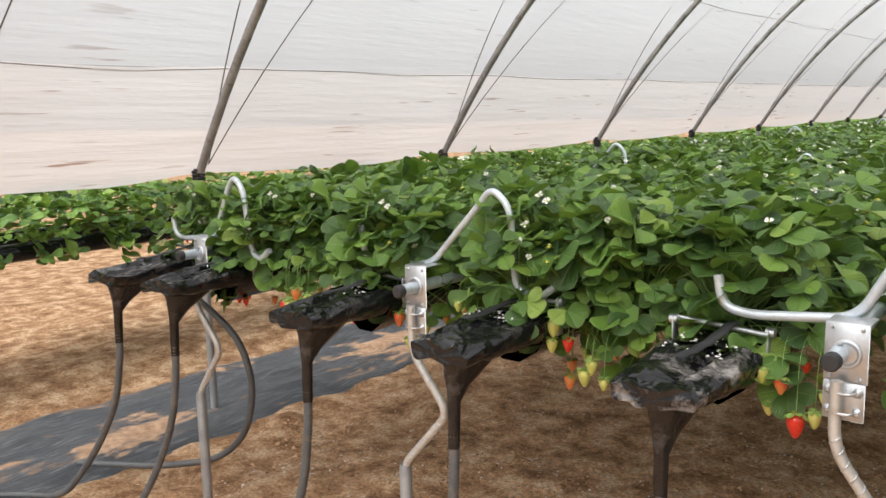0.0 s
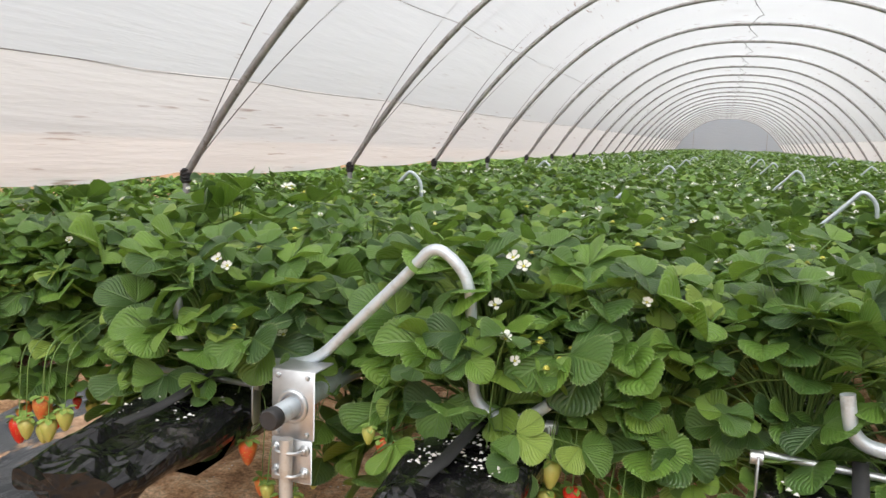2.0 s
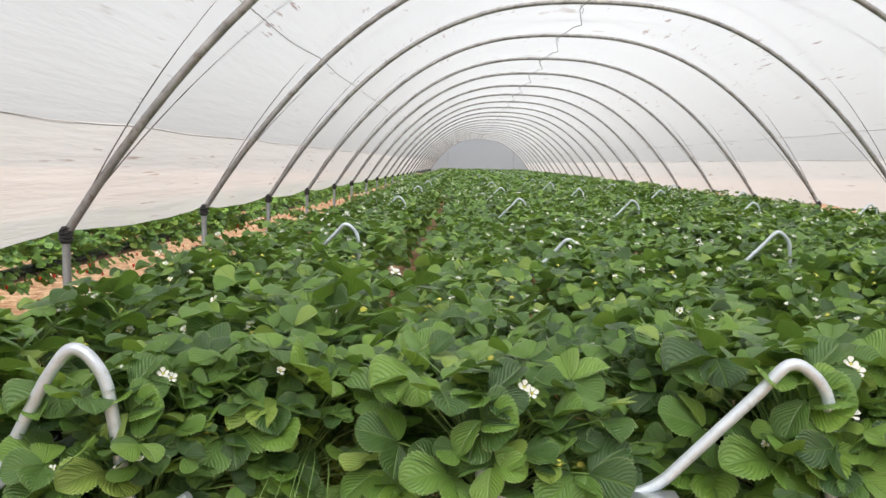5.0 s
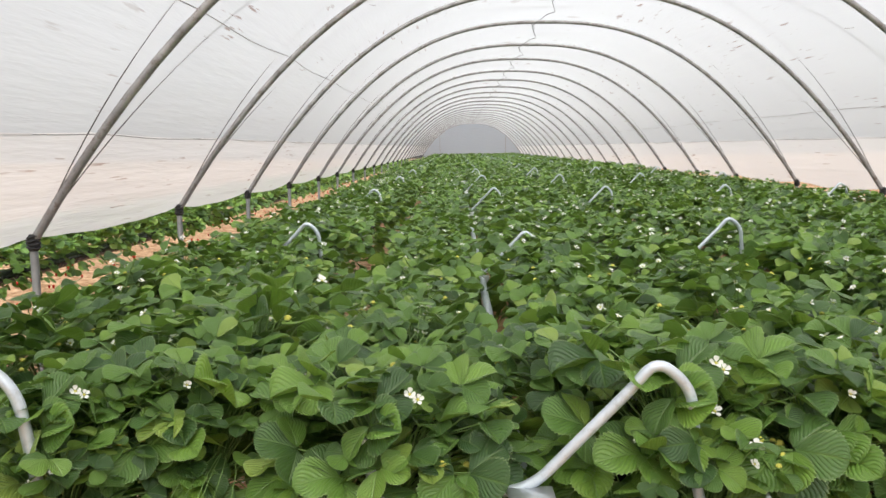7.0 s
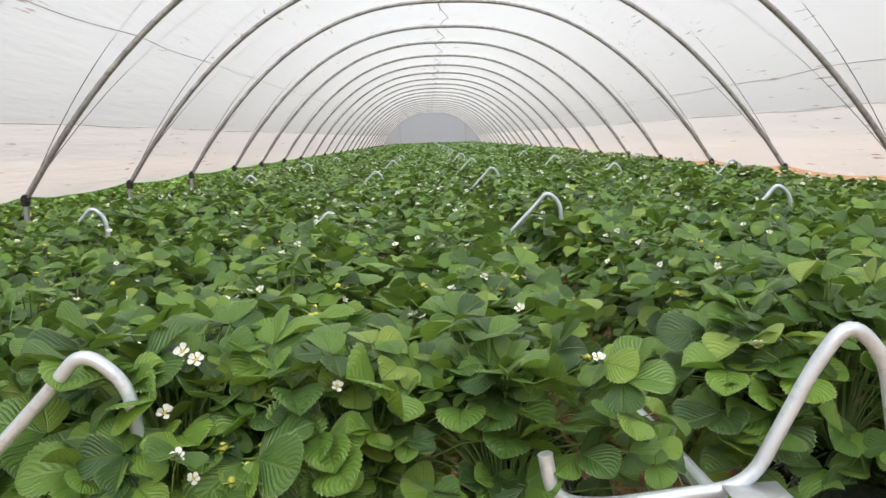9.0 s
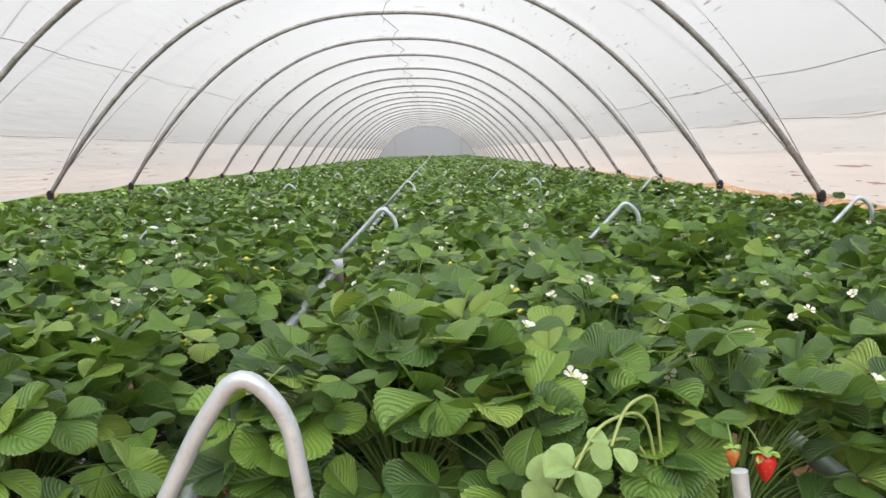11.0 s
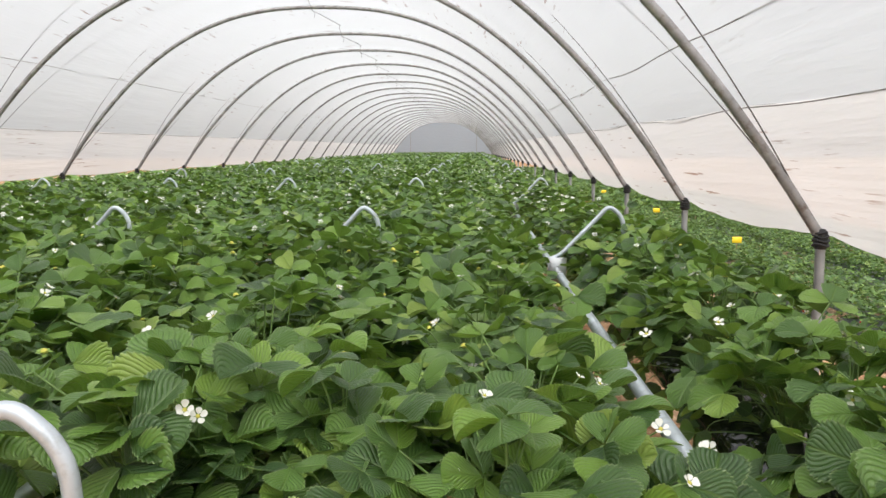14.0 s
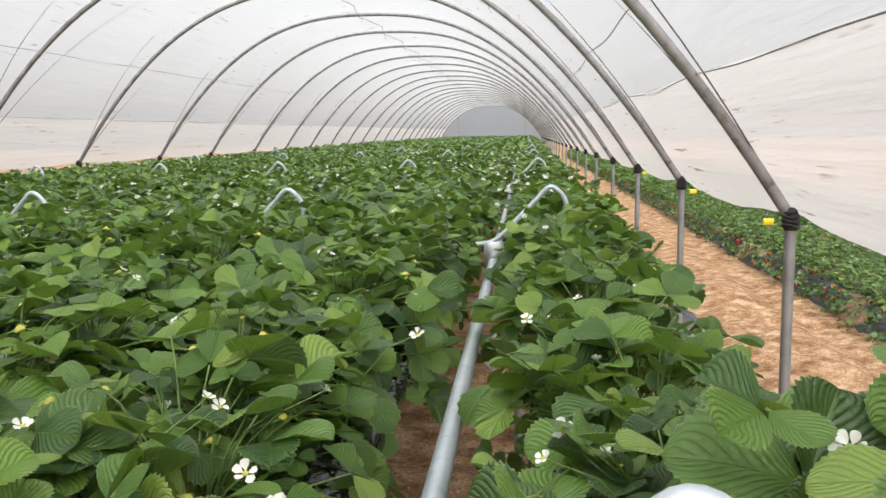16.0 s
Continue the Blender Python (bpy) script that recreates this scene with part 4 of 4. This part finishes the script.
SPACING = 0.19
FINE_TO, NEAR_TO, MID_TO = 2.2, 4.0, 17.0
PLANT_Z = TROUGH_Z + 0.015
front_kinds = [plant(50 + k, True, (5, 3, 6)[k], (3, 4, 3)[k], True) for k in range(3)]
fine_kinds = [plant(100 + k, True, (1, 3, 0, 2)[k], (4, 4, 3, 4)[k]) for k in range(4)]
near_kinds = [plant(200 + k, False, (0, 2, 0, 1, 0, 1)[k], (5, 4, 5, 3, 4, 5)[k]) for k in range(6)]
used = set()
place_rng = random.Random(77)


def put_plant(kinds, x, y, small=1.0):
    k = place_rng.randrange(len(kinds))
    src = kinds[k]
    s = place_rng.uniform(0.92, 1.12) * small
    m = pose(x + place_rng.uniform(-0.035, 0.035), y, PLANT_Z + rise(y) - place_rng.uniform(0, 0.02), place_rng.uniform(-6, 6), place_rng.uniform(-6, 6), (0 if kinds is front_kinds else place_rng.choice((0, 180))) + place_rng.uniform(-25, 25))
    if src.name in used:
        ob = copy_thing(src, m)
    else:
        ob = src
        ob.matrix_basis = m
        used.add(src.name)
    ob.scale = (s, s, s)


LEANING = (0.02, 0.13, -0.03, -0.03, -0.05, 0.05, 0.03, 0.03, -0.08, 0.06)
for i, x in enumerate(TROUGHS):
    y = (1.90 if i == 5 else 1.82 if i in (6, 7) else 1.69) + place_rng.uniform(-0.03, 0.03)
    kinds = front_kinds
    while y < NEAR_TO:
        put_plant(kinds, x + LEANING[i], y, 0.88 if i > 7 else 1.0 if y < 2.6 else 0.93)
        y += SPACING * place_rng.uniform(0.88, 1.12)
        kinds = fine_kinds if y < FINE_TO else near_kinds


put_plant(front_kinds, -2.04, 1.78)
for x, y in ((-0.73, 1.72), (-1.22, 2.02), (0.40, 1.78), (1.50, 1.80), (-2.20, 1.74)):
    put_plant(front_kinds, x, y, 0.92)
put_plant(front_kinds, 2.58, 1.68, 1.24)
put_plant(fine_kinds, -2.05, 2.35, 1.22)
put_plant(fine_kinds, -0.98, 1.60, 0.80)
put_plant(fine_kinds, -2.24, 1.61, 0.80)
put_plant(fine_kinds, -2.02, 2.0)


def turned_copy(blocks, angle, scale, shift):
    c, s = math.cos(angle) * scale, math.sin(angle) * scale
    m = np.array([[c, -s, 0], [s, c, 0], [0, 0, scale]])
    return [(v @ m.T + shift, f, uv) for v, f, uv in blocks]


def plant_block(seed, count, shapes, grow):
    rng = random.Random(seed)
    g = Geo()
    for tip, out, normal, size, root in leaf_plan(rng, count, tilt=0.22):
        trifoliate(g, tip, out, normal, size * grow, shapes, rng)
    v, uv = np.concatenate(g.v), np.concatenate(g.uv)
    f = np.concatenate(g.f)
    return [(v, f, uv)]


def plant_mass(name, x, y0, y1, spacing, blocks, mat, label, z_of, spread=0.03, scale=1.0):
    g = Geo()
    y = y0
    while y < y1:
        b = blocks[place_rng.randrange(len(blocks))]
        s = scale * place_rng.uniform(0.9, 1.13)
        shift = np.array([x + place_rng.uniform(-spread, spread), y, z_of(x, y)])
        for v, f, uv in turned_copy(b, place_rng.choice((0, math.pi)) + place_rng.uniform(-0.4, 0.4), s, shift):
            g.add(v, f, uv)
        y += spacing * place_rng.uniform(0.85, 1.15)
    return tagged(part(name, g, mat), label, "strawberry plants", kind="stuff")


MID = [plant_block(300 + k, 29, SHAPES_FAR, 1.0) for k in range(6)]
FAR = [plant_block(400 + k, 16, SHAPES_TINY, 1.3) for k in range(6)]
BED = [plant_block(500 + k, 30, SHAPES_FAR, 0.62) for k in range(5)]
table_z = lambda x, y: PLANT_Z + rise(y)
for x, lean in zip(TROUGHS, LEANING):
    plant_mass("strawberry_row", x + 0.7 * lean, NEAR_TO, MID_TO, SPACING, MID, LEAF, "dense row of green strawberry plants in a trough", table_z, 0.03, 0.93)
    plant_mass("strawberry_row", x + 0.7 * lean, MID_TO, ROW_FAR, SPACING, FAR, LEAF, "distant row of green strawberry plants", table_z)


# white flowers over the farther rows
def blossom_mass(y0, y1, count, size):
    g = Geo()
    rng = random.Random(int(y0 * 10))
    for k in range(count):
        x = rng.choice(TROUGHS) + rng.uniform(-0.26, 0.26)
        y = y0 + (y1 - y0) * rng.random()
        up = np.array([rng.uniform(-.5, .5), rng.uniform(-.9, .2), 0.9])
        petals(g, np.array([x, y, PLANT_Z + rise(y) + rng.uniform(0.22, 0.31)]), up / np.linalg.norm(up), size * rng.uniform(0.8, 1.2), rng)
    tagged(part("blossoms", g, PETAL), "scattered small white strawberry flowers", "flowers", kind="stuff")


PETAL_SHAPE = leaflet(2, 3, 0, 0.3, -0.2)
blossom_mass(NEAR_TO, MID_TO, 900, 0.017)
blossom_mass(MID_TO, 40.0, 350, 0.024)

# ---------------------------------------------------------------- neighbouring crops
for x in (-5.0, -5.65):
    g = Geo()
    for y0 in (0.0,):
        tube(g, [(x, y, TROUGH_Z - 0.20 + rise(y)) for y in np.arange(-3, 57, 4.0)], 0.06, 8)
    tagged(part("planting_trough", g, TROUGH), "black planted trough of the neighbouring tunnel", "planter trough", "neighbouring troughs")
    plant_mass("strawberry_row", x, -3.0, 12.0, 0.2, MID, LEAF, "row of strawberry plants in the neighbouring tunnel", lambda a, b: TROUGH_Z - 0.17 + rise(b))
    plant_mass("strawberry_row", x, 12.0, 57.0, 0.22, FAR, LEAF, "row of strawberry plants in the neighbouring tunnel", lambda a, b: TROUGH_Z - 0.17 + rise(b))


def raised_bed(x, width):
    """A mulched bed with three close lines of low plants."""
    g = Geo()
    prof = [(-width / 2, -0.05), (-width / 2 + 0.1, 0.12), (-width / 2 + 0.2, 0.17), (width / 2 - 0.2, 0.17), (width / 2 - 0.1, 0.12), (width / 2, -0.05)]
    ys_ = np.arange(-3, 58, 0.6)
    v = [(x + a * (1 + 0.08 * noise.noise(Vector((a * 3, y, x)))), y, rise(y) + z + 0.02 * noise.noise(Vector((a * 5, y * 2, x)))) for y in ys_ for a, z in prof]
    k = len(prof)
    g.add(v, [(j * k + i, j * k + i + 1, (j + 1) * k + i + 1, (j + 1) * k + i) for j in range(len(ys_) - 1) for i in range(k - 1)])
    tagged(part("raised_bed", g, MULCH), "low soil bed covered with black mulch film", "planting bed", "ground beds")
    for dx in (-0.30, 0.0, 0.30):
        plant_mass("ground_row", x + dx, 0.0, 20.0, 0.15, BED, LEAF_BED_SHADED, "low strawberry plants growing on a ground bed", lambda a, b: rise(b) + 0.12, 0.06, 0.95)
        plant_mass("ground_row", x + dx, 20.0, 57.0, 0.3, FAR, LEAF_BED_SHADED, "low strawberry plants growing on a ground bed", lambda a, b: rise(b) + 0.13, 0.06, 1.1)


for x in (5.45, 6.75, 8.05):
    raised_bed(x, 1.0)


def fruit_mass(label, xs_, zs, ys_, count, seed):
    g = Geo()
    rng = random.Random(seed)
    for k in range(count):
        y = rng.uniform(*ys_)
        s = rng.uniform(0.018, 0.026)
        lathe(g, [(r * s * 0.62, z * s) for r, z in FRUIT_PROFILE[::2]], 6, (rng.uniform(*xs_), y, rise(y) + rng.uniform(*zs)))
    tagged(part("hanging_fruit", g, RED), label, "strawberries", kind="stuff")


fruit_mass("red strawberries hanging from the neighbouring row", (-4.86, -4.74), (0.72, 0.92), (-2, 26), 150, 3)
fruit_mass("red strawberries on the side of the ground bed", (4.90, 5.05), (0.08, 0.3), (4, 30), 130, 4)


def yellow_sign(x, y, h):
    s = thing("yellow_card", "small yellow sticky card on a thin stake in the bed", "insect card", "yellow cards", (x, y, rise(y)))
    g = Geo()
    slab(g, (0.13, 0.004, 0.085), (0, 0, h), 0.001)
    part("card", g, YELLOW, s)
    g = Geo()
    tube(g, [(0, 0.006, 0.0), (0, 0.006, h + 0.02)], 0.006, 6)
    part("stake", g, STAKE, s)


yellow_sign(5.37, 12.0, 0.47)
yellow_sign(5.4, 17.0, 0.5)
yellow_sign(5.5, 24.0, 0.5)


# ---------------------------------------------------------------- fruit and flower trusses at the row ends
def fruit_truss(root, items):
    """A few fruits on thin stalks that hang from one point of a plant. items: offset from the root, size, ripeness."""
    rng = random.Random(int(abs(root[0]) * 1000))
    t = thing("fruit_truss", "hanging truss of strawberries in several stages of ripeness", "strawberries", "fruit trusses", root)
    for off, size, ripe in items:
        stems = Geo()
        place = np.array(off, float)
        top = place + np.array([0, 0, 0.5 * size])
        if place[2] > 0:
            tube(stems, rounded([(0, 0, 0), (top[0] * 0.6, top[1] * 0.5, top[2] + 0.03), tuple(top)], 0.05, 4), 0.0013, 5, False)
        else:
            tube(stems, rounded([(place[0] * 0.3, 0.16, 0.06), (place[0] * 0.8, 0.09, 0.05), (top[0], top[1] + 0.012, 0.01), tuple(top)], 0.05, 4), 0.0011, 5, False)
        mat, lab = {2: (RED, "ripe red strawberry"), 1: (TURNING, "half-ripe orange-red strawberry"), 0: (PALE, "pale green unripe strawberry")}[ripe]
        fruit(t, place, size * 1.28, mat, lab, rng)
        part("stalk", stems, STEM, t)
    return t


def flower_truss(root, head, size):
    """One open flower on its stalk."""
    rng = random.Random(int(abs(head[0]) * 1000) + int(abs(head[1]) * 77))
    t = thing("flower_stalk", "white strawberry flower with a yellow centre on a thin stalk", "flower", "flower stalks", root)
    stems = Geo()
    place = np.array(head, float) - np.array(root, float)
    stalk(stems, np.zeros(3), place, None, 0.0014, 5)
    part("stem", stems, STEM, t)
    up = np.array([rng.uniform(-.3, .3), -0.55, 0.85])
    flower(t, place, up / np.linalg.norm(up), size, rng)
    return t


fruit_truss((-0.20, 1.56, 1.15), [((-0.045, -0.03, -0.165), 0.030, 2), ((-0.005, -0.03, -0.145), 0.021, 0), ((0.03, -0.02, -0.12), 0.025, 2), ((0.015, -0.04, -0.09), 0.016, 0)])
fruit_truss((-0.88, 1.55, 1.17), [((0.0, -0.03, -0.055), 0.026, 0), ((-0.005, -0.03, -0.105), 0.022, 0), ((0.035, -0.01, -0.10), 0.023, 2)])
fruit_truss((-0.76, 1.55, 1.10), [((0.0, -0.03, -0.075), 0.022, 0), ((-0.022, -0.03, -0.105), 0.026, 0), ((0.03, -0.02, -0.12), 0.018, 0)])
fruit_truss((-1.42, 1.57, 1.07), [((-0.06, -0.03, -0.02), 0.026, 1), ((-0.01, -0.04, -0.09), 0.020, 0), ((0.02, -0.04, -0.108), 0.024, 1), ((0.05, -0.04, -0.10), 0.021, 0)])
fruit_truss((-1.97, 1.56, 1.19), [((-0.065, -0.04, -0.17), 0.030, 2), ((-0.035, -0.05, -0.16), 0.025, 0), ((0.0, -0.04, -0.115), 0.029, 1), ((0.025, -0.05, -0.155), 0.026, 0), ((0.06, -0.04, -0.13), 0.025, 0), ((-0.01, -0.03, -0.175), 0.022, 0)])
fruit_truss((-1.20, 1.57, 1.19), [((0.015, -0.04, -0.085), 0.026, 1), ((-0.015, -0.05, -0.06), 0.018, 0), ((0.04, -0.03, -0.09), 0.026, 2)])
fruit_truss((-0.31, 1.57, 1.15), [((-0.01, -0.05, -0.06), 0.020, 0), ((0.03, -0.04, -0.08), 0.022, 1)])
fruit_truss((0.66, 1.72, 1.19), [((0.005, -0.14, 0.145), 0.019, 2), ((-0.03, -0.12, 0.15), 0.013, 1)])
fruit_truss((0.97, 1.72, 1.19), [((0.0, -0.12, 0.18), 0.018, 2), ((-0.025, -0.12, 0.13), 0.019, 2), ((0.01, -0.14, 0.115), 0.014, 0)])
for hx, hy, hz in ((-1.409, 1.55, 1.285), (-1.17, 2.09, 1.39), (-1.00, 1.56, 1.38), (-0.955, 1.47, 1.345), (-1.68, 1.79, 1.39), (-1.57, 2.43, 1.40), (-1.16, 1.93, 1.40), (-0.65, 3.39, 1.42), (-2.83, 2.61, 1.40),
                   (-2.15, 2.88, 1.41), (-0.03, 1.78, 1.39), (0.61, 1.82, 1.39), (0.67, 1.90, 1.40), (1.03, 2.25, 1.40), (-0.73, 3.32, 1.41), (-0.41, 2.13, 1.40), (0.43, 1.95, 1.40), (1.68, 1.90, 1.38),
                   (1.91, 1.80, 1.37), (1.96, 1.75, 1.36), (2.23, 1.94, 1.37), (2.19, 2.47, 1.38), (2.01, 2.35, 1.38), (2.47, 2.87, 1.38)):
    near_row = min(TROUGHS, key=lambda a: abs(a - hx))
    flower_truss((near_row + 0.3 * (hx - near_row), hy + 0.05, PLANT_Z + rise(hy)), (hx, hy, hz), 0.017)


def upturned_leaves(root, leaves):
    """A bent-over cluster whose leaves show their pale undersides, on arching stalks."""
    rng = random.Random(31)
    t = thing("leaf_cluster", "bent strawberry leaves showing pale undersides on arching stalks", "leaves", place=root)
    for off, size in leaves:
        tip = np.array(off, float)
        g = Geo()
        way = np.array([tip[0], tip[1], -0.02])
        way /= np.linalg.norm(way)
        normal = np.array([0.1, -0.75, 0.65])
        normal -= way * normal.dot(way)
        trifoliate(g, tip, way, normal / np.linalg.norm(normal), size, SHAPES_FINE, rng)
        part("leaf", g, UNDERSIDE, t, "pale green upturned leaf")
        g = Geo()
        tube(g, rounded([(0, 0, 0), (tip[0] * 0.3, tip[1] * 0.3, tip[2] + 0.05), (tip[0] * 0.8, tip[1] * 0.8, tip[2] + 0.045), tuple(tip)], 0.06, 5), 0.0024, 6, False)
        part("stalk", g, PALE_STALK, t, "pale arching stalk")
    return t


UNDERSIDE = simple("pale_leaf_underside", (0.25, 0.37, 0.13), 0.6, vary=0.25, scale=25, relief=0.3)
PALE_STALK = simple("pale_stalk", (0.32, 0.41, 0.14), 0.5, vary=0.15)
upturned_leaves((0.58, 1.70, 1.16), [((-0.16, -0.13, 0.18), 0.042), ((-0.11, -0.11, 0.20), 0.036), ((-0.18, -0.10, 0.14), 0.045)])


# ---------------------------------------------------------------- small litter
def crumbs(name, label, count, area, size, mat, seed, top):
    g = Geo()
    rng = random.Random(seed)
    tri = np.array([(1, 0, 0), (-0.5, 0.87, 0), (-0.5, -0.87, 0), (0, 0, 0.9)])
    for k in range(count):
        x, y = rng.uniform(area[0], area[1]), rng.uniform(area[2], area[3])
        if noise.noise(Vector((x * 2.1, y * 2.1, seed))) < -0.05:
            continue
        s = size * rng.uniform(0.4, 1.5)
        a = rng.uniform(0, 6.28)
        m = np.array([[math.cos(a), -math.sin(a), 0], [math.sin(a), math.cos(a), 0], [0, 0, 1]])
        g.add((tri * s * np.array([1, rng.uniform(0.5, 1), rng.uniform(0.3, 0.9)])) @ m.T + np.array([x, y, top(x, y)]), [(0, 2, 1, 1), (0, 1, 3, 3), (1, 2, 3, 3), (2, 0, 3, 3)])
    return tagged(part(name, g, mat, smooth=False), label, "litter", kind="stuff")


PERLITE = simple("white_perlite", (0.72, 0.70, 0.66), 0.9, vary=0.1)
CLOD = simple("brown_clod", (0.42, 0.25, 0.14), 0.95, vary=0.6, scale=5.0)
crumbs("perlite", "white perlite crumbs scattered on damp soil", 5200, (-2.9, 2.9, 1.0, 5.2), 0.0062, PERLITE, 5, lambda x, y: ground_at(x, y) + 0.002)
crumbs("soil_clods", "loose clods of damp brown soil", 8000, (-3.3, 3.2, 0.7, 6.0), 0.015, CLOD, 9, lambda x, y: ground_at(x, y) - 0.002)
for k in (2, 3, 4, 5):
    crumbs("perlite", "white perlite crumbs on a trough end", 110 if k == 3 else 40, (TROUGHS[k] - 0.08, TROUGHS[k] + 0.08, 1.38, 1.58), 0.0045, PERLITE, k, lambda x, y: TROUGH_Z + 0.028 + rise(y))
